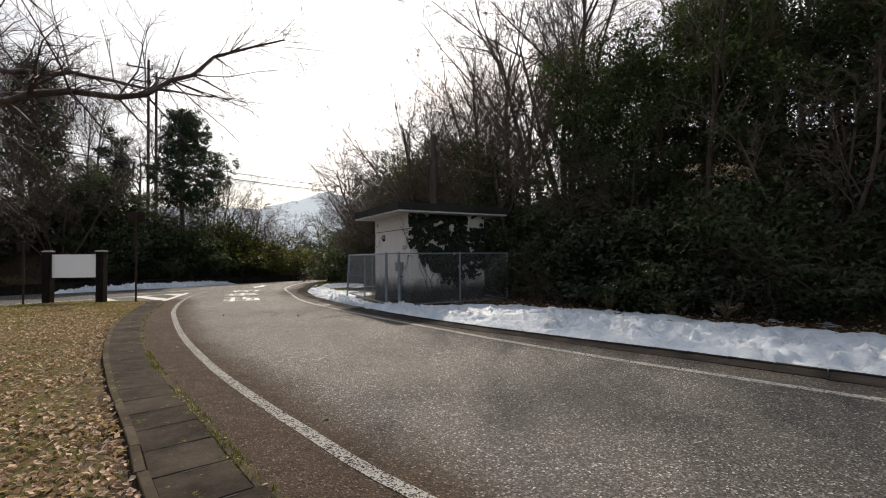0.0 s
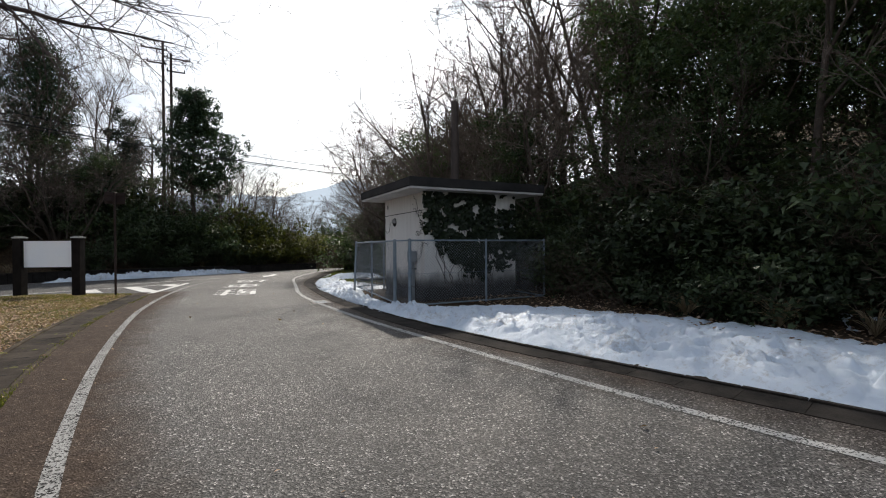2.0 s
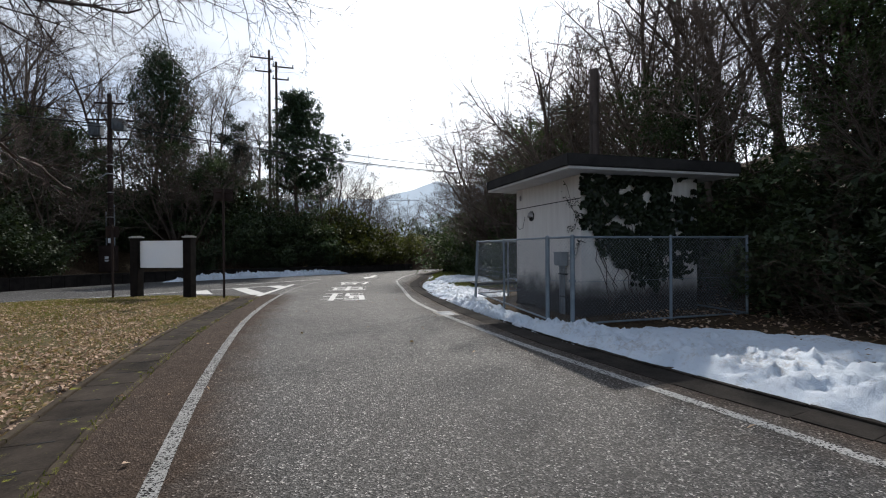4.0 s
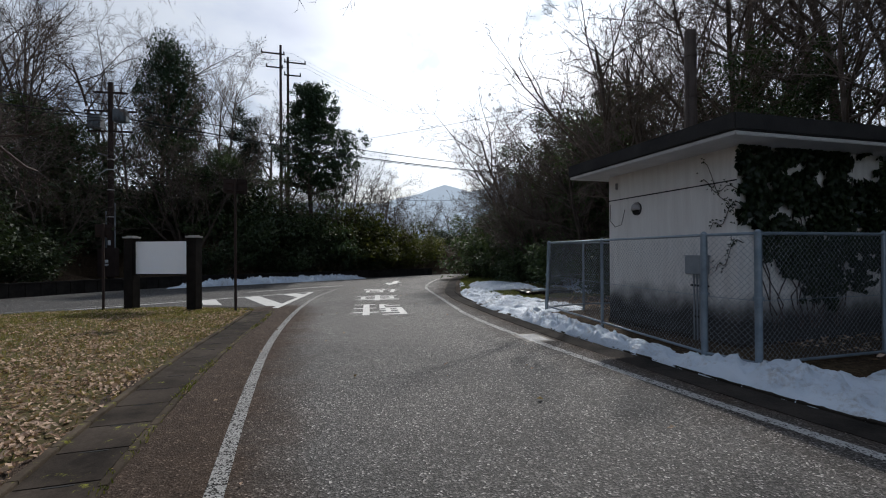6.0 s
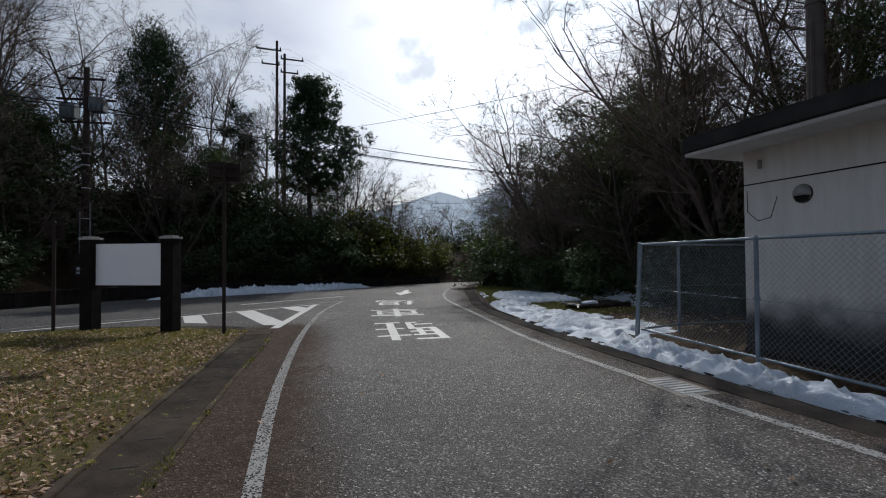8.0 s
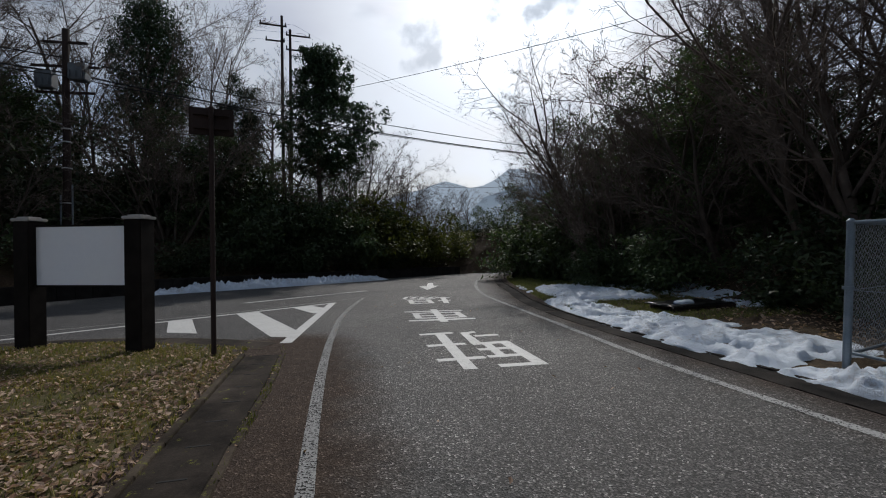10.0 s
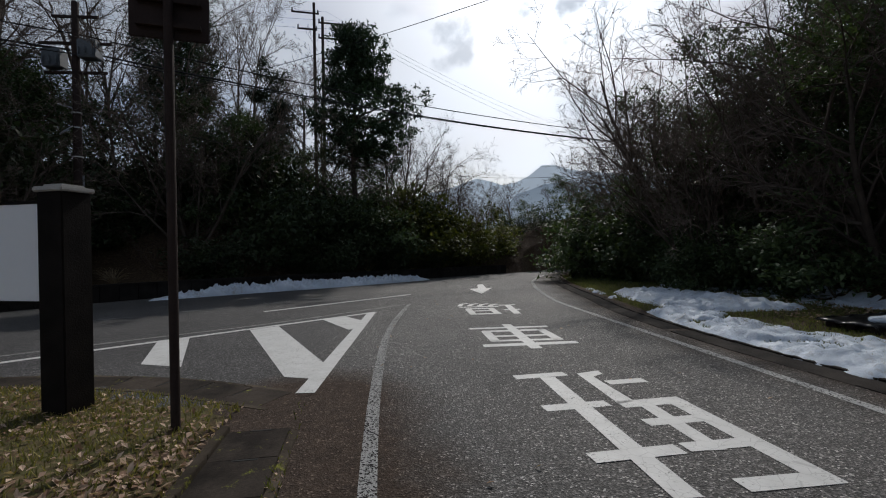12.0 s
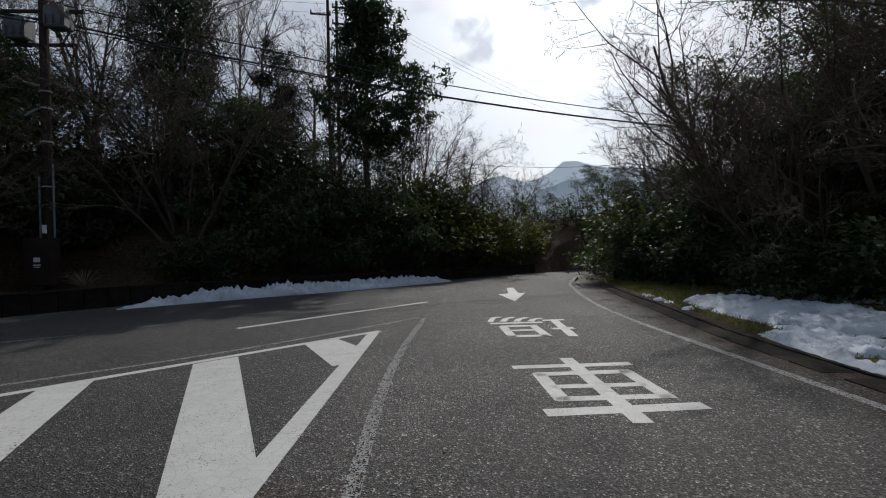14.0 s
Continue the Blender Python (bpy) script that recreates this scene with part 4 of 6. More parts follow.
def chain_link():
    root = tagged(new("chain_link_fence"), "galvanised chain-link fence round the pump house", "fence")
    base, top = -0.08, 1.68
    for k, (x, y) in POSTS.items():
        bm = bmesh.new()
        r = 0.045 if k in "ngl" else 0.030
        lean = 0.10 if k == "l" else 0.0
        rod(bm, (x - lean, y, base - 0.3), (x, y, top + 0.02), r, sides=14)
        rod(bm, (x, y, top + 0.02), (x, y, top + 0.05), r * 1.1, r * 0.4, 14)
        for z in (0.85,):
            rod(bm, (x - lean * 0.5, y, z - 0.02), (x - lean * 0.5, y, z + 0.02), r * 1.45, sides=14)
        part("post", bm, M_GALV, root)
        if k in "gn":
            bm = bmesh.new()
            box(bm, x + 0.03, y + 0.01, 0.9, 0.03, 0.05, 0.14, bevel=0.006)
            part("latch", bm, M_GALV, root)
    for a, b in (("l", "m"), ("m", "g"), ("g", "n"), ("n", "r"), ("r", "s"), ("l", "b"), ("b", "c"), ("c", "s")):
        p, q = Vector((*POSTS[a], 0)), Vector((*POSTS[b], 0))
        d = q - p
        L = d.length
        u = d / L
        for z, r, nm in ((top, 0.021, "top_rail"), (base + 0.10, 0.021, "bottom_rail"), (0.82, 0.004, "tension_wire")):
            bm = bmesh.new()
            rod(bm, p + Vector((0, 0, z)), q + Vector((0, 0, z)), r, sides=8)
            part(nm, bm, M_GALV, root)
        # the mesh: two sets of slanting wires, woven one before the other
        verts, faces = [], []
        z0, z1 = base + 0.10, top
        H = z1 - z0
        n = Vector((-u.y, u.x, 0))
        for sgn in (1, -1):
            s = -H
            while s < L + H:
                # a wire from (s, z0) up to (s + sgn * H, z1), clipped to the panel
                lo, hi = (0 - s) / (sgn * H), (L - s) / (sgn * H)
                t0, t1 = max(0.0, min(lo, hi)), min(1.0, max(lo, hi))
                if t1 > t0 + 0.01:
                    A = p + u * (s + sgn * H * t0) + Vector((0, 0, z0 + H * t0)) + n * 0.003 * sgn
                    B = p + u * (s + sgn * H * t1) + Vector((0, 0, z0 + H * t1)) + n * 0.003 * sgn
                    side = (B - A).cross(n).normalized() * 0.0021
                    dep = n * 0.0021
                    k = len(verts)
                    for c in (A, B):
                        verts += [c + side, c + dep, c - side, c - dep]
                    faces += [(k + i, k + (i + 1) % 4, k + 4 + (i + 1) % 4, k + 4 + i) for i in range(4)]
                s += 0.082
        mesh_ob("wire_mesh", verts, faces, M_WIRE, root, "diamond wire mesh")


chain_link()


# ---- drain cover ----
def drain():
    root = new("drain_cover")
    root.matrix_basis = pose(2.81, 16.9, road_z(16.9), 0, 0, 5)
    tagged(root, "pale concrete drain cover set in the road edge", "drain")
    bm = bmesh.new()
    box(bm, 0, 0, -0.03, 0.54, 0.80, 0.075, bevel=0.008)
    part("frame", bm, M_GRATE, root)
    for k in range(7):
        bm = bmesh.new()
        box(bm, 0, -0.27 + 0.09 * k, 0.009, 0.36, 0.05, 0.008)
        part("bar", bm, M_BOX, root)


drain()


# ---- sign board and poles on the lawn ----
def ground_at(x, y):
    return float(height(np.array([x]), np.array([y]))[0][0])


def sign_board():
    root = new("notice_board")
    a, b = Vector((-7.15, 24.05, 0)), Vector((-5.2, 23.45, 0))
    z = ground_at(-6.1, 23.7)
    tagged(root, "blank white notice board between two black timber posts", "sign")
    root.matrix_basis = pose(0, 0, z + 0.07)
    yaw = math.atan2(b.y - a.y, b.x - a.x)
    for p in (a, b):
        bm = bmesh.new()
        box(bm, p.x, p.y, 0.9, 0.30, 0.30, 2.30, yaw, 0.012)
        part("post", bm, M_WOOD, root)
        bm = bmesh.new()
        box(bm, p.x, p.y, 2.075, 0.35, 0.35, 0.05, yaw, 0.012)
        box(bm, p.x, p.y, 2.11, 0.24, 0.24, 0.03, yaw, 0.012)
        part("post_cap", bm, M_CAP, root, "pale metal cap")
    bm = bmesh.new()
    m = (a + b) / 2
    w = (b - a).length - 0.30
    box(bm, m.x, m.y, 1.47, w, 0.05, 0.98, yaw, 0.004)
    part("panel", bm, M_BOARD, root, "blank white sheet")
    for z2 in (1.965, 0.965):
        bm = bmesh.new()
        box(bm, m.x, m.y, z2, w, 0.065, 0.03, yaw, 0.004)
        part("rail", bm, M_WOOD, root)


sign_board()


def pole_sign(x, y, h, w, s, yaw):
    root = new("sign_post")
    root.matrix_basis = pose(x, y, ground_at(x, y), 0, 0, yaw)
    tagged(root, "slim dark brown signpost with a small plate seen from behind", "sign", group="signposts on the lawn")
    bm = bmesh.new()
    rod(bm, (0, 0, -0.3), (0, 0, h), 0.038, sides=14)
    rod(bm, (0, 0, h), (0, 0, h + 0.02), 0.038, 0.015, 14)
    part("pole", bm, M_POLE, root)
    bm = bmesh.new()
    box(bm, 0, 0.06, h - s / 2, w, 0.02, s, bevel=0.008)
    part("plate", bm, M_POLE, root, "dark back of the sign plate")
    for z in (h - s * 0.25, h - s * 0.75):
        bm = bmesh.new()
        box(bm, 0, 0.02, z, w * 0.8, 0.05, 0.035)
        part("bracket", bm, M_POLE, root)


pole_sign(-3.86, 22.72, 3.78, 0.62, 0.42, 12)
pole_sign(-8.0, 24.2, 2.6, 0.40, 0.40, 25)


# ---- timber and a dark sheet left on the verge, and the wall stub by the bend ----
def timber_stack():
    root = new("timber_stack")
    z = ground_at(6.75, 25.9)
    root.matrix_basis = pose(6.75, 25.9, z, 0, 0, 8)
    tagged(root, "brown timbers under a black plastic sheet on the wet grass", "timber")
    for k, (y, h) in enumerate(((-0.42, 0.06), (0.0, 0.07), (0.4, 0.06))):
        bm = bmesh.new()
        box(bm, 0.03 * k, y, h, 1.9, 0.14, 0.13, radians(2 * k - 2), 0.01)
        part("timber", bm, M_POLE, root, "weathered brown timber")
    bm = bmesh.new()
    n, m = 22, 12
    grid = [[bm.verts.new((-1.05 + 2.1 * i / n, -0.52 + 1.04 * j / m, 0.155 + 0.035 * noise.noise(Vector((i * 0.35, j * 0.5, 3))) - 0.05 * (j == 0) - 0.04 * (i in (0, n)))) for j in range(m + 1)] for i in range(n + 1)]
    for i in range(n):
        for j in range(m):
            bm.faces.new((grid[i][j], grid[i + 1][j], grid[i + 1][j + 1], grid[i][j + 1]))
    bmesh.ops.solidify(bm, geom=bm.faces[:], thickness=0.008)
    part("plastic_sheet", bm, M_SHEET, root, "wrinkled black plastic sheet", True)
    bm = bmesh.new()
    bmesh.ops.create_icosphere(bm, subdivisions=4, radius=1.0, matrix=Matrix.Translation((-0.35, -0.15, 0.17)) @ Matrix.Diagonal((0.30, 0.18, 0.075, 1)))
    for v in bm.verts:
        v.co += v.normal * 0.03 * noise.noise(v.co * 9)
    part("snow_lump", bm, M_SNOW, root, "lump of old snow", True)


timber_stack()


def wall_stub():
    root = tagged(new("wall_stub"), "short dark board wall beside the bend", "wall", kind="structure")
    a, b = Vector((7.75, 43.3, 0)), Vector((9.0, 46.1, 0))
    d = (b - a) / 5
    for k in range(5):
        p = a + d * (k + 0.5)
        bm = bmesh.new()
        box(bm, p.x, p.y, road_z(p.y) + 0.18, 0.12, d.length - 0.015, 0.66 + 0.02 * (k % 2), math.atan2(-d.x, d.y), 0.012)
        part("wall_board", bm, M_DARKWALL, root)


wall_stub()


# ---- trees ----
class Tubes:
    """Collects tapered tubes into one mesh."""

    def __init__(self):
        self.v, self.f = [], []

    def add(self, pts, radii, sides):
        d = (pts[-1] - pts[0]).normalized()
        side = d.orthogonal().normalized()
        up = d.cross(side)
        ring = [side * math.cos(6.2832 * k / sides) + up * math.sin(6.2832 * k / sides) for k in range(sides)]
        b = len(self.v)
        for p, r in zip(pts, radii):
            self.v += [p + q * r for q in ring]
        for i in range(len(pts) - 1):
            o = b + i * sides
            for k in range(sides):
                self.f.append((o + k, o + (k + 1) % sides, o + sides + (k + 1) % sides, o + sides + k))


    def spike(self, a, b, r):
        side = (b - a).orthogonal().normalized()
        up = (b - a).normalized().cross(side)
        k = len(self.v)
        self.v += [a + side * r, a + (up * 0.87 - side * 0.5) * r, a - (up * 0.87 + side * 0.5) * r, b]
        self.f += [(k, k + 1, k + 3), (k + 1, k + 2, k + 3), (k + 2, k, k + 3)]


def turned(rng, d, angle):
    """d, bent by an angle to a random side."""
    axis = d.orthogonal().normalized()
    axis.rotate(Matrix.Rotation(rng.uniform(0, 6.2832), 3, d))
    out = d.copy()
    out.rotate(Matrix.Rotation(angle, 3, axis))
    return out


def grow(rng, thick, thin, p, d, length, radius, level, spec, tips):
    """One branch and, along it, its side branches."""
    seg = 6 if level == 0 else 4 if level < 2 else 3 if level == 2 else 2 if level == 3 else 1
    pts, dirs = [p], [d]
    for i in range(seg):
        d = (d + Vector((rng.gauss(0, 1), rng.gauss(0, 1), rng.gauss(0, 1))) * spec["crook"] * (0.5 if level == 0 else 1) + Vector((0, 0, spec["lift"] * (0.3 if level == 0 else 1)))).normalized()
        pts.append(pts[-1] + d * length / seg)
        dirs.append(d)
    end = 0.25 if level < spec["levels"] else 0.5
    radii = [radius * (1 - (1 - end) * i / seg) for i in range(seg + 1)]
    if seg == 1 and level < spec.get("drawn", 9):
        thin.spike(pts[0], pts[1], radius * 1.15)
    elif level < spec.get("drawn", 9):
        (thick if level < 2 else thin).add(pts, radii, (7, 5, 3, 3, 3, 3)[level] if "stems" not in spec else (5, 3, 3, 3, 3)[level])
    if level >= 2 or level >= spec["levels"] - 1:
        tips.append((pts[-1], d))
        tips.append((pts[len(pts) // 2], d))
    if level >= spec["levels"]:
        return
    n = spec["kids"][level]
    for k in range(n):
        t = spec["bare"] + (1 - spec["bare"]) * (k + rng.random()) / n if level == 0 else 0.2 + 0.8 * (k + rng.random()) / n
        x = min(t, 0.999) * seg
        i = int(x)
        q = pts[i].lerp(pts[i + 1], x - i)
        kid_len = length * spec["ratio"][level] * (1.15 - 0.6 * t if level else 1.1 - 0.5 * abs(t - 0.6)) * rng.uniform(0.7, 1.2)
        kid_r = max(spec["min_r"], min(radii[i] * 0.62, radius * 0.5 * (1.1 - 0.6 * t)))
        grow(rng, thick, thin, q, turned(rng, dirs[i], radians(spec["angle"]) * rng.uniform(0.65, 1.3)), kid_len, kid_r, level + 1, spec, tips)


def leaf_cards(rng, centres, count, spread, size, flat=0.4, long=1.0):
    """Folded leaves scattered round the given places."""
    c = np.array([(p.x, p.y, p.z) for p in centres])
    pick = c[np.array([rng.randrange(len(c)) for _ in range(count)])]
    r = np.random.RandomState(rng.randrange(1 << 30))
    o = pick + r.normal(0, 1, (count, 3)) * np.array([spread, spread, spread * 0.7])
    s = size * r.uniform(0.6, 1.3, (count, 1))
    a = r.normal(0, 1, (count, 3))
    a[:, 2] -= 0.3
    a /= np.linalg.norm(a, axis=1, keepdims=True)
    up = r.normal(0, 1, (count, 3)) * flat + np.array([0, 0, 1.0])
    b = np.cross(a, up)
    b /= np.linalg.norm(b, axis=1, keepdims=True) + 1e-9
    n = np.cross(b, a)
    w = r.uniform(0.30, 0.5, (count, 1))
    v = np.empty((count, 3, 3))
    v[:, 0] = o + a * s * 1.1 * long
    v[:, 1] = o + b * s * w + n * s * 0.1
    v[:, 2] = o - b * s * w * 0.8 - a * s * 0.25
    f = np.arange(count * 3).reshape(count, 3)
    return v.reshape(-1, 3).tolist(), f.tolist()


def tree(name, label, category, seed, spec, leaves=None, bark=None, twig=None):
    rng = random.Random(seed)
    root = tagged(new(name), label, category)
    thick, thin, tips = Tubes(), Tubes(), []
    for k in range(spec.get("stems", 1)):
        d = turned(rng, Vector((0, 0, 1)), radians(spec.get("splay", 4)) * rng.uniform(0.4, 1.2))
        grow(rng, thick, thin, Vector((rng.gauss(0, 0.12) * (k > 0), rng.gauss(0, 0.12) * (k > 0), -0.4)), d, spec["height"] * rng.uniform(0.8, 1.0) * (1 if k == 0 else 0.85), spec["radius"] * (1 if k == 0 else 0.8), 0, spec, tips)
    stem = mesh_ob("trunk", thick.v, thick.f, bark or M_BARK, root, smooth=True)
    if spec["radius"] < 0.05:
        tagged(stem, kind="stuff")
    if leaves:
        mat, count, spread, size = leaves[:4]
        v, f = leaf_cards(rng, [p for p, _ in tips], count, spread, size, *leaves[4:])
        tagged(mesh_ob("crown", v, f, mat, root), kind="stuff")
        if thin.f:
            tagged(mesh_ob("branchwork", thin.v, thin.f, twig or M_TWIG, root), kind="stuff")
    else:
        tagged(mesh_ob("crown", thin.v, thin.f, twig or M_TWIG, root, "fine leafless twigs"), kind="stuff")
    return root


BARE = dict(height=9.0, radius=0.13, crook=0.13, lift=0.06, levels=4, kids=(10, 6, 5, 7), ratio=(0.50, 0.55, 0.55, 0.75), bare=0.3, angle=42, min_r=0.0055)
SLIM = dict(height=10.0, radius=0.10, crook=0.09, lift=0.10, levels=4, kids=(11, 6, 5, 7), ratio=(0.36, 0.55, 0.55, 0.8), bare=0.3, angle=34, min_r=0.0055)
MANY = dict(height=5.5, radius=0.07, crook=0.16, lift=0.07, levels=4, kids=(6, 4, 4, 6), ratio=(0.5, 0.55, 0.55, 0.8), bare=0.3, angle=40, min_r=0.005, stems=5, splay=28)
EVER = dict(height=8.5, radius=0.14, crook=0.11, lift=0.05, levels=3, kids=(14, 7, 5), ratio=(0.40, 0.5, 0.5), bare=0.2, angle=58, min_r=0.008, drawn=3)
BUSH = dict(height=2.3, radius=0.035, crook=0.15, lift=0.04, levels=2, kids=(6, 5), ratio=(0.6, 0.5), bare=0.15, angle=50, min_r=0.005, stems=5, splay=38, drawn=2)
BRUSH = dict(height=2.6, radius=0.022, crook=0.20, lift=-0.02, levels=3, kids=(5, 4, 2), ratio=(0.55, 0.55, 0.6), bare=0.2, angle=45, min_r=0.003, stems=6, splay=45)

bare_a = tree("bare_tree", "leafless grey-brown tree with fine twigs on the bank", "tree", 11, BARE)
bare_b = tree("bare_tree", "leafless grey-brown tree with fine twigs on the bank", "tree", 12, dict(BARE, crook=0.17, angle=50))
slim_a = tree("bare_tree", "tall slim leafless tree on the bank", "tree", 13, SLIM)
slim_b = tree("bare_tree", "tall slim leafless tree on the bank", "tree", 14, dict(SLIM, crook=0.12))
many_a = tree("bare_tree", "many-stemmed leafless tree leaning over the road", "tree", 15, MANY)
many_b = tree("bare_tree", "many-stemmed leafless tree leaning over the road", "tree", 16, dict(MANY, splay=36))
dense_a = tree("bare_tree", "spreading leafless tree arching over the road", "tree", 17, dict(BARE, height=7.5, crook=0.16, angle=48, bare=0.12, kids=(10, 7, 5, 6), ratio=(0.55, 0.5, 0.5, 0.75), stems=2, splay=14, min_r=0.005))
dense_b = tree("bare_tree", "spreading leafless tree arching over the road", "tree", 18, dict(BARE, height=7.0, crook=0.18, angle=52, bare=0.12, kids=(10, 7, 5, 6), ratio=(0.58, 0.5, 0.5, 0.75), stems=2, splay=18, min_r=0.005))
ever_a = tree("evergreen_tree", "dark glossy broadleaf evergreen tree", "tree", 21, EVER, (M_LEAF, 12500, 0.21, 0.105))
ever_b = tree("evergreen_tree", "dark glossy broadleaf evergreen tree", "tree", 22, dict(EVER, angle=66, bare=0.12), (M_LEAF, 12500, 0.22, 0.105))
cone_a = tree("evergreen_tree", "narrow dark evergreen with a pointed crown", "tree", 23, dict(EVER, height=10, angle=38, lift=0.12, bare=0.2, ratio=(0.30, 0.5, 0.5)), (M_NEEDLE, 17000, 0.20, 0.115))


def clumped(name, label, seed, height, radius, clumps, plates, count, size):
    """An evergreen whose limbs each carry a clump of foliage; plates gives flat pine-like layers."""
    rng = random.Random(seed)
    root = tagged(new(name), label, "tree")
    limbs, spots = Tubes(), []
    trunk = [Vector((0.12 * math.sin(k * 1.3), 0.1 * math.sin(k * 2.1), -0.4 + (height + 0.1) * k / 8)) for k in range(9)]
    limbs.add(trunk, [radius * 0.062 * (1 - 0.85 * k / 8) for k in range(9)], 8)
    for k in range(clumps):
        u = (k + rng.random()) / clumps
        if plates:
            reach = radius * min(1.0, 0.55 + 1.2 * u, 1.25 * (1.06 - u)) * rng.uniform(0.25, 1.05)
            z = height * (0.40 + 0.59 * u)
            wide, tall = radius * rng.uniform(0.20, 0.32), radius * 0.055
        else:
            reach = radius * math.sqrt(max(0.03, 1 - (1.75 * u - 0.72) ** 2)) * rng.uniform(0.35, 0.92)
            z = height * (0.36 + 0.60 * u)
            wide, tall = radius * rng.uniform(0.18, 0.30), radius * 0.20
        a = k * 2.39996 + rng.uniform(-0.5, 0.5)
        tip = Vector((math.cos(a) * reach + (0.22 * radius * (1 - u) if plates else 0.0), math.sin(a) * reach, z))
        foot = Vector((0, 0, max(height * 0.25, z - reach * (0.25 if plates else 0.9))))
        limbs.add([foot, foot.lerp(tip, 0.55) + Vector((0, 0, 0.06 * reach)), tip], [radius * 0.018, radius * 0.011, radius * 0.004], 5)
        for _ in range(16):
            spots.append(tip + Vector((rng.gauss(0, wide * 0.6), rng.gauss(0, wide * 0.6), rng.gauss(0, tall) + (0.0 if plates else 0.2 * wide))))
    mesh_ob("trunk", limbs.v, limbs.f, M_BARK, root, smooth=True)
    v, f = leaf_cards(rng, spots, count, radius * (0.045 if plates else 0.075), size, 0.6, 1.2)
    tagged(mesh_ob("crown", v, f, M_NEEDLE, root), kind="stuff")
    return root


oval_a = clumped("evergreen_tree", "tall dark evergreen with a dense oval crown", 25, 12.5, 3.2, 110, False, 30000, 0.13)
pine_a = clumped("pine_tree", "tall dark pine with layered branches", 24, 12.6, 3.6, 62, True, 32000, 0.14)
bush_a = tree("shrub", "dense dark evergreen shrub on the bank", "shrub", 31, BUSH, (M_LEAF_SHADE, 3100, 0.17, 0.118))
bush_b = tree("shrub", "dense dark evergreen shrub on the bank", "shrub", 32, dict(BUSH, splay=50), (M_LEAF_SHADE, 3100, 0.18, 0.118))
bush_g = tree("shrub", "glossy green broadleaf shrub beside the road", "shrub", 33, BUSH, (M_LEAF, 4200, 0.20, 0.11))
bush_y = tree("shrub", "yellow-green sunlit shrub on the bank", "shrub", 34, BUSH, (M_LEAF_YEL, 4000, 0.17, 0.105))
brush_a = tree("brushwood", "tangled leafless brown brushwood on the bank", "shrub", 35, BRUSH, bark=M_BRUSH, twig=M_BRUSH)
brush_b = tree("brushwood", "tangled leafless brown brushwood on the bank", "shrub", 36, dict(BRUSH, splay=60), bark=M_BRUSH, twig=M_BRUSH)
used = set()


def plant(ob, x, y, size=1.0, yaw=None, lean=0.0, toward=0.0, wide=1.0, sink=0.0):
    """Stands a tree on the ground; the prototype itself is used first."""
    if math.hypot(x + 13.9, y - 37.2) < 3.0:      # kept clear round the utility pole
        x, y = x - 4.0, y + 3.6
    z = ground_at(x, y) - sink
    yaw = (x * 77.7 + y * 31.3) % 360 if yaw is None else yaw
    m = Matrix.Translation((x, y, z)) @ Matrix.Rotation(radians(lean), 4, Vector((math.cos(radians(toward)), math.sin(radians(toward)), 0))) @ Matrix.Rotation(radians(yaw), 4, "Z") @ Matrix.Diagonal((size * wide, size * wide, size, 1))
    if ob not in used:
        used.add(ob)
        ob.matrix_basis = m
        return ob
    return copy_thing(ob, m) if ob.scale == Vector((1, 1, 1)) else copy_scaled(ob, m)


def copy_scaled(ob, m):
    s = ob.scale
    return copy_thing(ob, m @ Matrix.Diagonal((1 / s.x, 1 / s.y, 1 / s.z, 1)))


def along(pts, offset, step, jitter, rng):
    """Places beside a line, a step apart, that far to its right."""
    p = spline(pts, step)
    for i, q in enumerate(p[:-1]):
        d = (p[i + 1] - q).normalized()
        yield q + Vector((d.y, -d.x, 0)) * (offset + rng.uniform(-jitter, jitter)) + d * rng.uniform(-step, step) * 0.35


rng = random.Random(77)
# right bank: undergrowth at its foot, then trees up the slope
# unseen evergreens behind the start, added to keep skylight off the right bank
for off, gap in ((6.5, 3.6), (10.5, 4.2), (15.0, 5.0)):
    for q in along(RIGHT_KERB[:5], off, gap, 0.8, rng):
        if q.y < 3.5:
            plant(rng.choice((ever_a, ever_b)), q.x, q.y, rng.uniform(0.95, 1.2), wide=1.15)
R = [q for q in RIGHT_KERB if 2.0 < q[1] < 54]
for q in along(R, 4.9, 1.5, 0.35, rng):
    if q.y < 12.5:
        plant(rng.choice((bush_a, brush_b, brush_a, bush_b)), q.x, q.y, rng.uniform(0.55, 0.85), wide=1.3, sink=0.15)
for q in along(R, 6.5, 1.7, 0.6, rng):
    if 12.5 < q.y < 21.5 and q.x < 10.5:
        q.x = 10.8 + rng.uniform(0, 0.8)
    if q.y > 38:
        q.x -= 1.2
    plant(rng.choice((bush_a, bush_b, bush_g, brush_a)), q.x, q.y, rng.uniform(0.8, 1.2), wide=1.25, sink=0.2)
for q in along(R, 8.0, 2.6, 0.8, rng):
    q.x += 1.2 if 12 < q.y < 22 else 0
    plant(rng.choice((brush_a, brush_b, bush_b)), q.x, q.y, rng.uniform(1.1, 1.7), sink=0.1)
for q in along(R, 10.0, 3.0, 1.0, rng):
    plant(rng.choice((bush_a, bush_b, bush_a, bush_g if q.y > 14 else ever_b)), q.x, q.y, rng.uniform(0.9, 1.35), wide=1.25, sink=0.2)
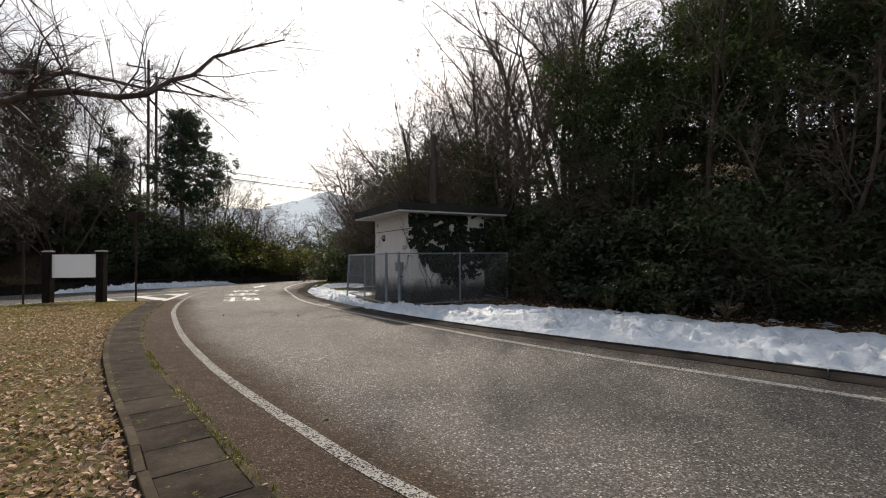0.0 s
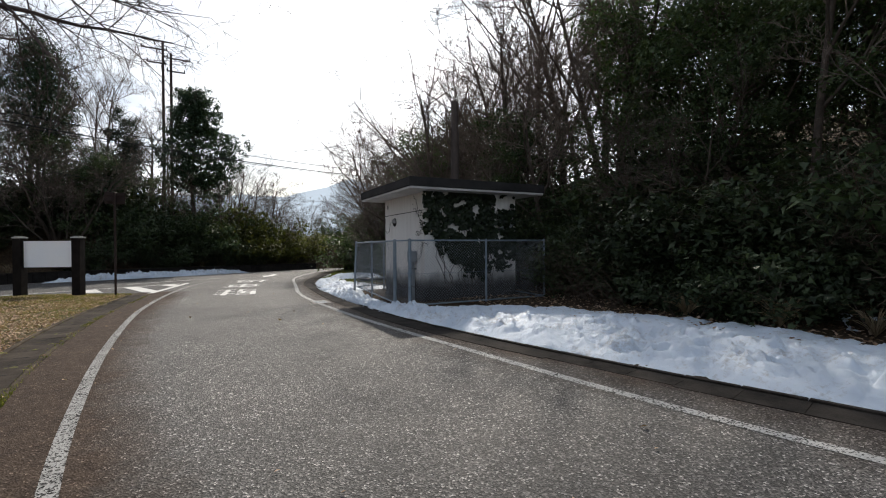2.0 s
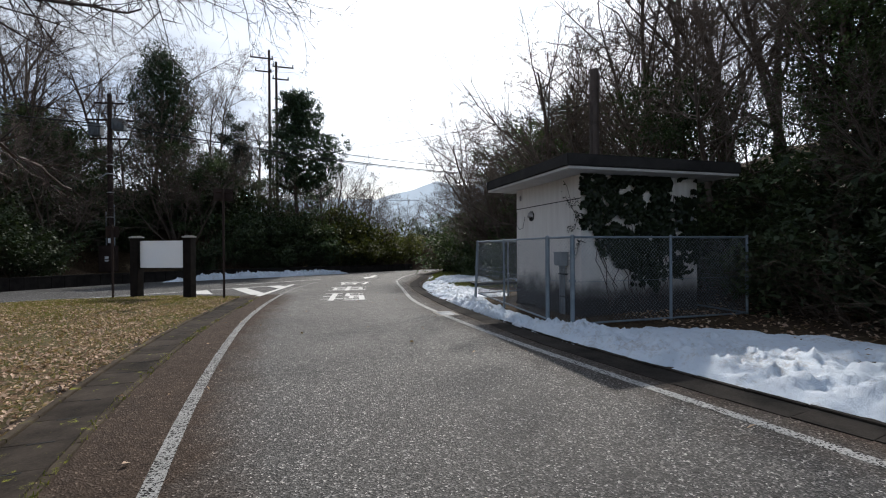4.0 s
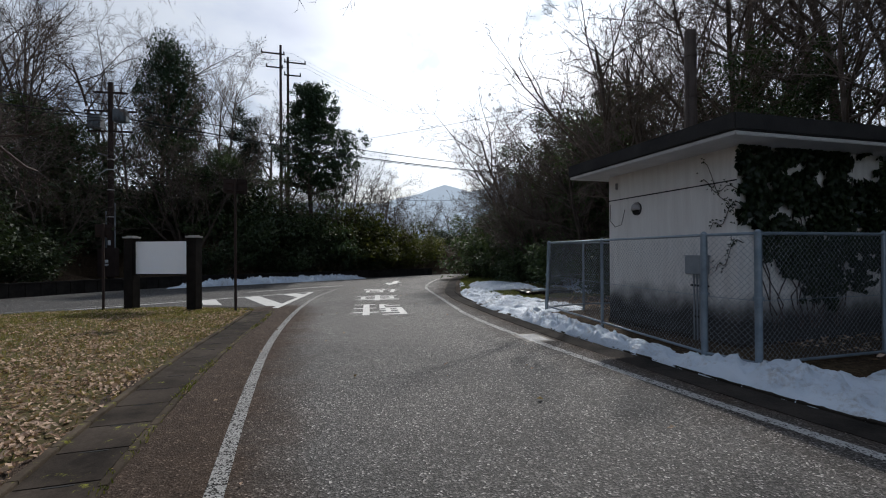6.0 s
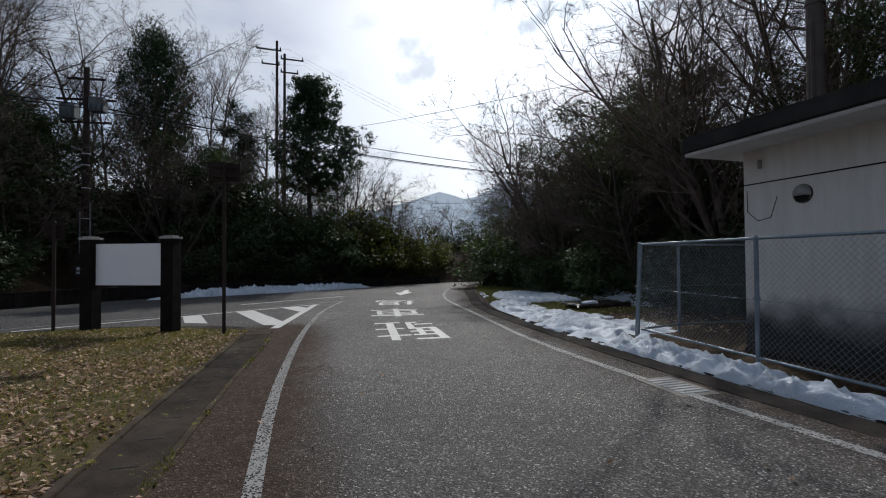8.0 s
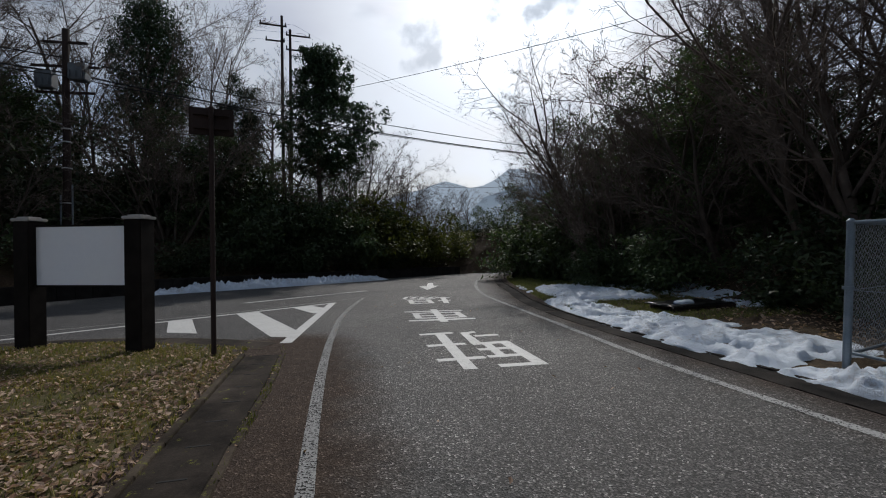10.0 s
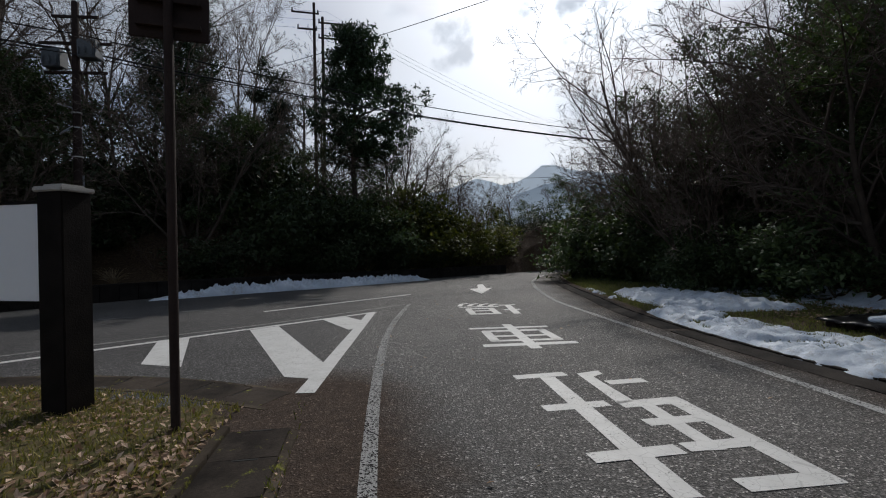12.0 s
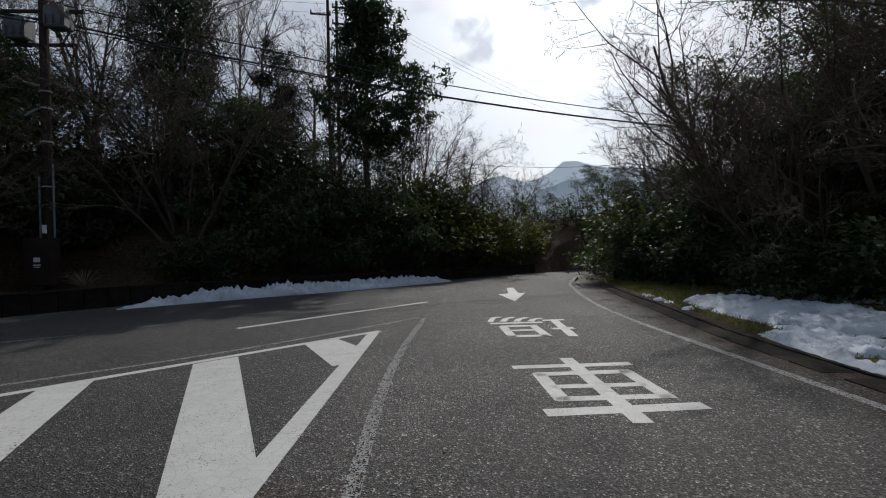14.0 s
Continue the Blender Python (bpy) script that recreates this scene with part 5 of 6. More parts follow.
for q in along(R, 11.0, 4.0, 1.3, rng):
    plant(rng.choice((ever_a, ever_b)) if q.x > 0.95 * q.y + 1 else rng.choice((many_a, slim_a, many_b)), q.x, q.y, rng.uniform(0.9, 1.15))
for q in along(R, 13.5, 4.2, 1.3, rng):
    plant(rng.choice((ever_a, ever_b, bare_a)) if q.x > 1.0 * q.y + 1 else rng.choice((bare_a, bare_b, slim_a)), q.x, q.y, rng.uniform(1.05, 1.3))
for q in along(R, 17.0, 5.0, 1.5, rng):
    if 20 < q.y < 44:
        continue
    plant(rng.choice((ever_a, bare_b, slim_b)) if q.y < 12 else rng.choice((bare_a, slim_a, slim_b, bare_b)), q.x, q.y, rng.uniform(1.1, 1.4))
for q in along(R, 23.0, 8.0, 1.5, rng):
    if 20 < q.y < 44:
        continue
    plant(rng.choice((ever_b, bare_a)) if q.y < 10 else rng.choice((slim_b, slim_a)), q.x, q.y, rng.uniform(1.2, 1.5), wide=1.2)
for x, y, s in ((13.5, 16.5, 1.5), (14.8, 21.0, 1.5), (13.8, 23.8, 1.42), (16.5, 25.5, 1.6), (15.2, 18.8, 1.4), (17.5, 21.5, 1.55)):
    plant(bare_b if s < 1.45 else bare_a, x, y, s)
for x, y, s in ((14, 30, 0.62), (15.5, 34, 0.66), (14.5, 38, 0.72), (17.5, 28, 0.6), (16.5, 42, 0.8), (19, 37, 0.7)):
    plant(ever_a if s > 0.65 else ever_b, x, y, s, wide=1.6, sink=0.4)
# evergreens on the slope above the pump house, sky showing between them
for x, y, s in ((15.4, 14.6, 0.95), (12.6, 20.4, 0.72), (14.8, 22.4, 0.85), (12.9, 24.6, 0.6), (13.6, 37.4, 1.15), (14.6, 16.0, 0.9), (16.8, 18.2, 1.0), (12.2, 41.2, 1.05), (14.5, 33.5, 1.15), (13.0, 29.5, 0.9)):
    plant(ever_b if s < 0.99 else ever_a, x, y, s, wide=1.1)
# thicket behind and beside the pump house
for x, y, s in ((10.6, 15.5, 1.0), (10.4, 17.5, 0.9), (10.6, 19.6, 1.0), (10.1, 13.6, 0.8), (8.4, 23.0, 0.6), (9.8, 23.8, 1.0)):
    plant(bush_a, x, y, s, wide=1.2, sink=0.1)
for x, y, s in ((12.4, 15.2, 0.7), (13.0, 12.0, 0.8)):
    plant(ever_b, x, y, s)
for x, y, s in ((11.4, 17.8, 0.9), (11.4, 22.5, 1.0), (13.5, 25, 1.2), (12.6, 29.5, 1.15)):
    plant(bare_a if s > 0.95 else bare_b, x, y, s)
for q in along(R, 5.8, 1.3, 0.4, rng):
    if q.y < 13:
        plant(rng.choice((brush_a, brush_b, bush_b)), q.x, q.y, rng.uniform(0.8, 1.2), wide=1.2, sink=0.1)
for x, y, s in ((15.5, 6.4, 0.9), (16.4, 9.6, 0.95)):
    plant(ever_a if s > 0.82 else ever_b, x, y, s, wide=1.2)
for x, y, s in ((12.2, 2.8, 1.6), (12.4, 5.0, 1.8), (12.0, 7.4, 1.7), (12.6, 9.2, 1.9), (12.0, 11.4, 1.7)):
    plant(brush_a if s < 1.75 else brush_b, x, y, s, sink=0.1)
for x, y, s in ((13.4, 3.8, 1.1), (13.0, 6.4, 1.1), (13.4, 9.6, 1.15), (12.4, 12.6, 1.0), (14.6, 7.6, 1.2)):
    plant(slim_a if s > 1.1 else many_b, x, y, s)
# stems leaning out over the road further on, and the glossy thicket beneath them
for x, y, s, l in ((10.3, 36.2, 1.5, 8), (9.9, 35.0, 1.3, 10), (11.6, 38.0, 1.5, 9), (12.4, 34.0, 1.4, 8), (12.8, 45.5, 1.2, 6), (14.0, 49, 1.5, 4), (12.9, 31.0, 1.4, 6)):
    plant(many_a if s != 1.5 else many_b, x, y, s, lean=-l, toward=90)
for x, y, s, l in ((12.0, 42.0, 1.25, 8), (10.8, 37.6, 1.45, 12), (12.0, 46.0, 1.3, 6), (11.6, 33.0, 1.35, 8)):
    plant(dense_a if l > 9 else dense_b, x, y, s, lean=-l, toward=90)
for x, y, s in ((11.2, 46.6, 0.62), (10.9, 43.6, 0.72), (11.2, 39.4, 0.75), (12.2, 35.6, 0.7), (12.9, 32.2, 0.75)):
    plant(ever_b, x, y, s, wide=1.15)
for x, y, s in ((11.3, 48.3, 1.4), (10.6, 46.0, 1.4), (12.6, 50.8, 1.5), (9.9, 39.5, 1.6), (9.7, 42.2, 1.8), (10.4, 44.6, 1.9), (11.2, 47.2, 1.7), (11.4, 41.0, 2.0), (10.8, 37.2, 1.2), (13.2, 50.6, 1.4)):
    plant(bush_g, x, y, s, wide=1.05, sink=0.15)

for x, y, s in ((10.9, 24.6, 1.3), (10.8, 29.2, 1.2), (11.6, 27.0, 1.35), (11.4, 21.8, 1.15)):
    plant(dense_a if s > 1.25 else dense_b, x, y, s, lean=-4, toward=90)

# left bank
L = [q for q in WALL_LINE if q[1] > 26]
for q in along(L, -1.8, 1.5, 0.4, rng):
    plant(rng.choice((bush_a, bush_b, brush_a, brush_b)), q.x, q.y, rng.uniform(0.7, 1.05), wide=1.25, sink=0.2)
for q in along(L, -3.8, 2.5, 0.8, rng):
    plant(rng.choice((brush_a, brush_b, bush_b, bush_a)), q.x, q.y, rng.uniform(1.2, 1.8), sink=0.1)
for q in along(L, -6.8, 2.8, 0.9, rng):
    plant(rng.choice((bush_a, bush_b, bush_a, many_b)), q.x, q.y, rng.uniform(1.2, 1.7), wide=1.15, sink=0.3)
for q in along(L, -5.6, 4.2, 1.5, rng):
    plant(rng.choice((many_a, many_b)), q.x, q.y, rng.uniform(1.2, 1.6), lean=rng.uniform(-8, 4), toward=0)
for q in along(L, -10.0, 3.4, 1.2, rng):
    if q.y < 50:
        plant(rng.choice((ever_a, ever_b)), q.x, q.y, rng.uniform(0.75, 0.95), wide=1.5, sink=0.8)
for q in along(L, -9.0, 4.0, 1.2, rng):
    if q.y < 50:
        plant(rng.choice((slim_a, bare_a, bare_b, slim_b)), q.x, q.y, rng.uniform(1.15, 1.45))
for q in along(L, -14.5, 4.2, 1.5, rng):
    if q.y < 50:
        plant(rng.choice((ever_a, ever_b)), q.x, q.y, rng.uniform(0.8, 1.05), wide=1.5, sink=0.5)
for q in along(L, -8.5, 3.0, 0.8, rng):
    if q.y < 51:
        plant(rng.choice((bush_a, bush_b)), q.x, q.y, rng.uniform(1.9, 2.5), sink=0.5)
for q in along(L, -14.0, 4.4, 1.5, rng):
    if q.y < 50:
        plant(rng.choice((slim_a, slim_b, bare_b)), q.x, q.y, rng.uniform(1.25, 1.5))
for q in along(L, -19.5, 4.4, 1.5, rng):
    if q.y < 52:
        plant(rng.choice((slim_a, slim_b, bare_a)), q.x, q.y, rng.uniform(1.35, 1.6))
plant(ever_b, -12.9, 44.0, 0.85, wide=1.2)
plant(oval_a, -15.9, 49.4, (18.6 - ground_at(-15.9, 49.4)) / 12.5, wide=0.72)
plant(cone_a, -10.6, 50.5, 0.85, wide=1.1)
for x, y, s in ((-19.5, 44, 0.9), (-23, 41, 0.95), (-21.5, 47.5, 1.0), (-9.0, 49.5, 0.8), (-7.2, 50.5, 0.85), (-9.8, 53.0, 0.9)):
    plant(ever_a if s > 1.3 else ever_b, x, y, s, wide=1.25)
for x, y, s in ((-9.0, 53.5, 1.4), (-11.6, 52.5, 1.5), (-7.2, 54.5, 1.3), (-17.6, 52.0, 1.6), (-19.4, 48.5, 1.6), (-22.5, 45.5, 1.55), (-25.0, 42.0, 1.55), (-24.0, 37.0, 1.4)):
    plant(bare_a if (x * 7 + y) % 3 < 1 else slim_b if (x * 7 + y) % 3 < 2 else bare_b, x, y, s)
plant(pine_a, -4.6, 48.4, (15.3 - ground_at(-4.6, 48.4)) / 12.6, yaw=0, wide=0.9)
for x, y, s in ((-2.0, 50.5, 1.0), (0.6, 52.5, 1.0), (2.6, 54.5, 0.95), (4.6, 57.5, 0.9), (6.4, 60.5, 0.9), (-2.5, 55.5, 1.1), (1.5, 58, 1.0), (3.8, 55.4, 0.8)):
    plant(many_a if s < 0.95 else dense_b if x > 0 else dense_a, x, y, s)
for x, y, s in ((-2.2, 48.4, 1.7), (-0.2, 49.8, 1.8), (1.9, 51.6, 1.7), (4.0, 54.2, 1.5), (6.2, 56.8, 1.2), (-4.5, 47.5, 1.5), (0.6, 51.2, 2.0), (2.6, 53.2, 1.7), (-1.2, 50.8, 2.2), (-3.6, 49.6, 2.1)):
    plant(bush_y if x > -1.5 else bush_g, x, y, s, wide=1.1, sink=0.1)
for x, y, s in ((-18.2, 40.6, 1.2), (-17.6, 36.8, 1.1), (-17.0, 42.0, 1.3), (-19.2, 38.4, 1.3), (-16.2, 34.2, 1.0), (-17.6, 31.5, 1.1), (-19.0, 28.5, 1.2)):
    plant(bush_a, x, y, s, wide=1.3, sink=0.15)
# shrubs at the foot of the bank and round the bend
for x, y, s in ((8.9, 33.6, 0.8), (9.3, 35.4, 1.0), (9.2, 37.4, 1.1), (10.0, 31.6, 0.9), (7.4, 56.8, 0.6), (9.8, 60.2, 0.8), (8.4, 61.4, 0.7), (11.6, 60.0, 1.1)):
    plant(bush_g if y < 50 else bush_b, x, y, s, wide=1.2, sink=0.15)
# trees down the valley past the bend
for x, y, s in ((8.6, 64, 0.3), (12.2, 66, 0.34), (17, 66, 0.6)):
    plant(ever_b, x, y, s, wide=1.2)
for x, y, s in ((12, 72, 0.8), (16, 78, 0.8), (20, 74, 0.9), (24, 80, 0.9), (9, 78, 0.7), (28, 72, 0.9), (15, 68, 0.5), (32, 84, 1.0), (5, 82, 0.8)):
    plant(rng.choice((slim_a, bare_a, bare_b, cone_a)), x, y, s)


# ---- the cherry tree whose boughs hang over the lawn ----
def cherry():
    rng = random.Random(41)
    root = tagged(new("cherry_tree"), "leafless dark cherry tree with boughs reaching over the lawn", "tree")
    z = ground_at(-7.5, 7.6)
    root.matrix_basis = pose(-7.5, 7.6, z)
    thick, thin, tips = Tubes(), Tubes(), []
    spec = dict(crook=0.17, lift=-0.02, levels=4, kids=(0, 9, 6, 3), ratio=(0, 0.42, 0.5, 0.55), bare=0.3, angle=45, min_r=0.004)
    trunk = [Vector(p) for p in ((0, 0, -0.4), (0.05, 0.02, 0.8), (0.1, 0.0, 1.7), (0.3, 0.1, 2.3))]
    thick.add(trunk, [0.24, 0.19, 0.16, 0.13], 9)
    boughs = [
        [(0.3, 0.1, 2.2), (2.2, 0.6, 3.3), (4.0, 1.0, 3.75), (6.0, 1.2, 4.2), (7.2, 1.6, 5.1), (8.6, 1.9, 5.9)],
        [(0.3, 0.1, 2.3), (1.8, -0.2, 4.0), (4.2, -0.4, 5.2), (6.6, -0.3, 5.8), (8.2, 0.1, 6.2)],
        [(0.2, 0.1, 2.1), (-1.5, 0.8, 3.4), (-3.4, 1.2, 4.2), (-5.5, 1.5, 4.8)],
        [(0.2, 0.1, 2.2), (0.8, 3.0, 3.3), (1.2, 6.0, 3.6), (1.4, 8.6, 3.4), (1.3, 11.0, 2.9)],
        [(0.2, 0.1, 2.3), (-1.0, 3.0, 4.0), (-1.5, 6.5, 5.2), (-1.6, 9.5, 5.9)],
        [(0.2, 0.1, 2.3), (0.0, -2.0, 4.0), (0.8, -4.5, 5.4)],
        [(0.3, 0.1, 2.3), (2.0, 2.5, 4.4), (3.8, 4.8, 5.5), (5.6, 6.5, 6.0), (7.0, 7.6, 6.3)],
        [(0.6, 2.2, 3.0), (1.9, 5.0, 4.6), (2.9, 7.6, 5.9), (3.6, 9.4, 6.6)],
    ]
    for b in boughs:
        pts = [Vector(p) + Vector((rng.gauss(0, 0.05), rng.gauss(0, 0.05), rng.gauss(0, 0.05))) for p in spline(b, 0.45)]
        r = [0.10 * (1 - 0.88 * i / (len(pts) - 1)) + 0.006 for i in range(len(pts))]
        thick.add(pts, r, 7)
        for i in range(3, len(pts)):
            for k in range(2 if i < len(pts) * 0.4 else 4):
                d = (pts[i] - pts[i - 1]).normalized()
                grow(rng, thick, thin, pts[i], turned(rng, d, radians(rng.uniform(30, 75))), rng.uniform(0.6, 1.9), max(0.006, r[i] * 0.4), 2, spec, tips)
    mesh_ob("trunk", thick.v, thick.f, M_CHERRY, root, smooth=True)
    tagged(mesh_ob("crown", thin.v, thin.f, M_CHERRY, root, "bare budding twigs"), kind="stuff")


cherry()


# ---- lawn: fallen leaves and winter grass ----
def scatter(name, label, material, count, inside, size, seed, blade=False, parent=None):
    r = np.random.RandomState(seed)
    x0, x1, y0, y1, test = inside
    x, y = r.uniform(x0, x1, count * 4), r.uniform(y0, y1, count * 4)
    keep = test(x, y, r.uniform(0, 1, count * 4))
    x, y = x[keep][:count], y[keep][:count]
    n = len(x)
    z = np.maximum(height(x, y)[0], np.interp(y, (0, 8, 15, 22, 28, 48, 60), (0, -0.05, -0.10, -0.23, -0.33, -0.68, -1.0)))
    s = size * r.uniform(0.6, 1.35, n)
    a = r.uniform(0, 6.2832, n)
    v = np.empty((n, 4, 3))
    if blade:
        lean = r.normal(0, 0.5, (n, 2))
        w = 0.007
        ca, sa = np.cos(a) * w, np.sin(a) * w
        v[:, 0] = np.stack([x - ca, y - sa, z - 0.01], -1)
        v[:, 1] = np.stack([x + ca, y + sa, z - 0.01], -1)
        v[:, 2] = np.stack([x + ca * 0.3 + lean[:, 0] * s, y + sa * 0.3 + lean[:, 1] * s, z + s], -1)
        v[:, 3] = np.stack([x - ca * 0.3 + lean[:, 0] * s, y - sa * 0.3 + lean[:, 1] * s, z + s], -1)
    else:
        ca, sa = np.cos(a), np.sin(a)
        tilt = r.normal(0, 0.35, (n, 2))
        for k, (px, py, q) in enumerate(((0, -1.0, 0.0), (0.55, 0.0, 0.25), (0, 1.0, 0.0), (-0.55, 0.0, 0.25))):
            ux, uy = ca * px - sa * py, sa * px + ca * py
            v[:, k] = np.stack([x + s * ux, y + s * uy, z + 0.012 + s * (np.abs(q) + 0.3 + tilt[:, 0] * px + tilt[:, 1] * py)], -1)
    return tagged(mesh_ob(name, v.reshape(-1, 3).tolist(), np.arange(n * 4).reshape(n, 4).tolist(), material, parent), label, "leaves" if not blade else "grass", kind="stuff")


def on_lawn(x, y, u):
    d = island_depth(x, y)
    near = np.clip(1.25 - (-1.0 - x) / 11, 0.10, 1)
    return (d > 0.05) & (u < near * np.clip((25.6 - y) / 5, 0.15, 1) * (0.55 + 0.45 * wave(x, y, 1.9)))


def on_turf(x, y, u):
    return (island_depth(x, y) > 0.04) & (u < np.clip(0.2 + (y - 15) / 9, 0.16, 1) * (0.65 + 0.35 * wave(x, y, 1.9, 2)))


def under_trees(x, y, u):
    dr = poly_distance(x, y, RIGHT_KERB)
    return (dr > 2.5) & (dr < 9) & (u < 0.9)


def on_verge(x, y, u):
    dr = poly_distance(x, y, RIGHT_KERB)
    return (dr > 0.3) & (dr < 5) & (u < 0.9)


scatter("fallen_leaves", "dry curled fallen leaves scattered over the lawn", M_DEADLEAF, 54000, (-12, 2.5, -2, 24.5, on_lawn), 0.030, 3)
scatter("lawn_grass", "short yellow-green winter grass", M_BLADE, 60000, (-12, 2.5, 1, 24.8, on_turf), 0.045, 4, True)


def in_joint(x, y, u):
    return (np.abs(poly_distance(x, y, GUTTER_OUT)) < 0.05) & (u < np.clip(0.7 * wave(x, y, 2.7) + 0.62 - 0.03 * y, 0.06, 1))


scatter("moss", "bright moss and short grass in the gutter joint", M_MOSS, 90000, (-3.4, 2.5, -1, 24, in_joint), 0.035, 12, True)
scatter("crumbled_litter", "crumbs and dry bits lying along the gutter joint", M_DEADLEAF, 12000, (-3.4, 2.5, -1, 24, in_joint), 0.016, 13)
def on_road(x, y, u):
    return (poly_distance(x, y, RIGHT_KERB) < -0.7) & (poly_distance(x, y, GUTTER_OUT) > 0.2) & (u < 0.5)


scatter("leaf_litter", "brown leaf litter under the roadside trees", M_DEADLEAF, 9000, (5, 18, 0, 36, under_trees), 0.045, 5)
scatter("verge_grass", "short mossy green grass on the verge", M_VERGE, 42000, (3.5, 11, 24, 46, on_verge), 0.055, 6, True)


scatter("road_leaves", "a few dry leaves lying on the asphalt", M_DEADLEAF, 70, (-2.5, 6, 2, 34, on_road), 0.03, 9)


# ---- poles and wires ----
def sag(a, b, drop, n=24):
    a, b = Vector(a), Vector(b)
    return [a.lerp(b, i / n) - Vector((0, 0, 4 * drop * (i / n) * (1 - i / n))) for i in range(n + 1)]


def cable(name, label, a, b, drop, r=0.02):
    t = Tubes()
    pts = sag(a, b, drop)
    t.add(pts, [r] * len(pts), 5)
    return tagged(mesh_ob(name, t.v, t.f, M_CABLE), label, "cable")


def transformer_pole():
    x, y = -15.0, 38.9
    z = ground_at(x, y)
    root = tagged(new("utility_pole"), "brown painted utility pole with transformers and a cabinet", "utility pole")
    root.matrix_basis = pose(x, y, 0)
    bm = bmesh.new()
    rod(bm, (0, 0, z - 1), (0, 0, 11.6), 0.19, 0.13, 16)
    part("pole", bm, M_POLE, root)
    bm = bmesh.new()
    box(bm, 0.05, -0.42, 0.95, 0.95, 0.45, 1.67, bevel=0.02)
    part("cabinet", bm, M_POLE, root, "dark brown metal cabinet")
    bm = bmesh.new()
    box(bm, 0.05, -0.65, 1.02, 0.22, 0.006, 0.16, radians(0))
    box(bm, 0.05, -0.65, 0.84, 0.26, 0.006, 0.04)
    box(bm, 0.05, -0.65, 0.77, 0.20, 0.006, 0.03)
    part("emblem", bm, M_BOARD, root, "small pale emblem and lettering bars")
    bm = bmesh.new()
    box(bm, 0.0, -0.22, 2.1, 0.14, 0.05, 0.30)
    part("notice", bm, M_BOARD, root, "small white notice plate")
    for dx in (-0.22, 0.26):
        bm = bmesh.new()
        rod(bm, (dx, -0.1, 1.7), (dx, -0.1, 4.2 + dx), 0.035)
        part("conduit", bm, M_BOX, root)
    for h in (3.6, 5.2, 6.4, 7.0):
        bm = bmesh.new()
        rod(bm, (0, 0, h), (0, 0, h + 0.05), 0.2, sides=16)
        part("band", bm, M_CAP, root)
    for dx, dy, dz in ((-0.75, -0.1, 9.2), (0.6, -0.1, 9.6)):
        tr = new("transformer")
        tr.parent = root
        bm = bmesh.new()
        box(bm, dx, dy, dz, 0.7, 0.55, 0.75, bevel=0.04)
        part("tank", bm, M_TANK, tr, "grey transformer tank")
        for k in range(3):
            bm = bmesh.new()
            rod(bm, (dx - 0.25 + 0.25 * k, dy - 0.33, dz + 0.02), (dx - 0.25 + 0.25 * k, dy - 0.33, dz - 0.28), 0.035)
            part("bushing", bm, M_TANK, tr)
    for h, w in ((9.9, 2.8), (8.7, 2.4), (11.0, 1.8)):
        bm = bmesh.new()
        box(bm, 0, 0, h, w, 0.1, 0.1)
        part("crossarm", bm, M_POLE, root)
        for k in (-0.45, -0.2, 0.2, 0.45):
            bm = bmesh.new()
            rod(bm, (k * w, 0, h + 0.05), (k * w, 0, h + 0.25), 0.05, 0.03)
            part("insulator", bm, M_BOARD, root)
    bm = bmesh.new()
    rod(bm, (0, 0, 6.6), (-0.5, -0.3, 6.1), 0.04)
    part("brace", bm, M_BOX, root)
    bm = bmesh.new()
    rod(bm, (0, 0, 7.2), (-0.6, -0.2, 7.35), 0.03)
    part("brace", bm, M_BOX, root)


transformer_pole()


def h_pole():
    root = tagged(new("power_line_pole"), "tall twin-pole power line support rising above the trees", "utility pole")
    x, y = -10.3, 68.0
    root.matrix_basis = pose(x, y, 0, 0, 0, 8)
    for dx, top in ((0.0, 27.1), (0.85, 25.7)):
        bm = bmesh.new()
        rod(bm, (dx, 0, 0), (dx, 0, top), 0.2, 0.14, 12)
        part("pole", bm, M_POLE, root)
    for h, cx, w in ((26.0, -0.9, 2.8), (25.1, 1.7, 2.6), (24.3, -0.7, 2.0), (23.5, 1.4, 2.0)):
        bm = bmesh.new()
        box(bm, cx, 0, h, w, 0.14, 0.14)
        part("crossarm", bm, M_POLE, root)
        for k in (-0.46, 0.46):
            bm = bmesh.new()
            rod(bm, (cx + k * w, 0, h), (cx + k * w, 0, h + 0.4), 0.09, 0.06)
            part("insulator", bm, M_CABLE, root)


h_pole()


def brown_pole():
    root = tagged(new("utility_pole"), "brown painted pole with a conduit behind the pump house", "utility pole")
    root.matrix_basis = pose(8.5, 19.9, 0)
    bm = bmesh.new()
    rod(bm, (0, 0, -0.3), (0, 0, 7.4), 0.17, 0.15, 16)
    part("pole", bm, M_POLE_PALE, root)
    bm = bmesh.new()
    rod(bm, (-0.2, -0.1, 0), (-0.2, -0.1, 6.3), 0.025)
    part("conduit", bm, M_POLE_PALE, root)
    for h in (4.4, 5.6, 6.7):
        bm = bmesh.new()
        rod(bm, (0, 0, h), (0, 0, h + 0.04), 0.175, sides=16)
        part("band", bm, M_POLE_PALE, root)


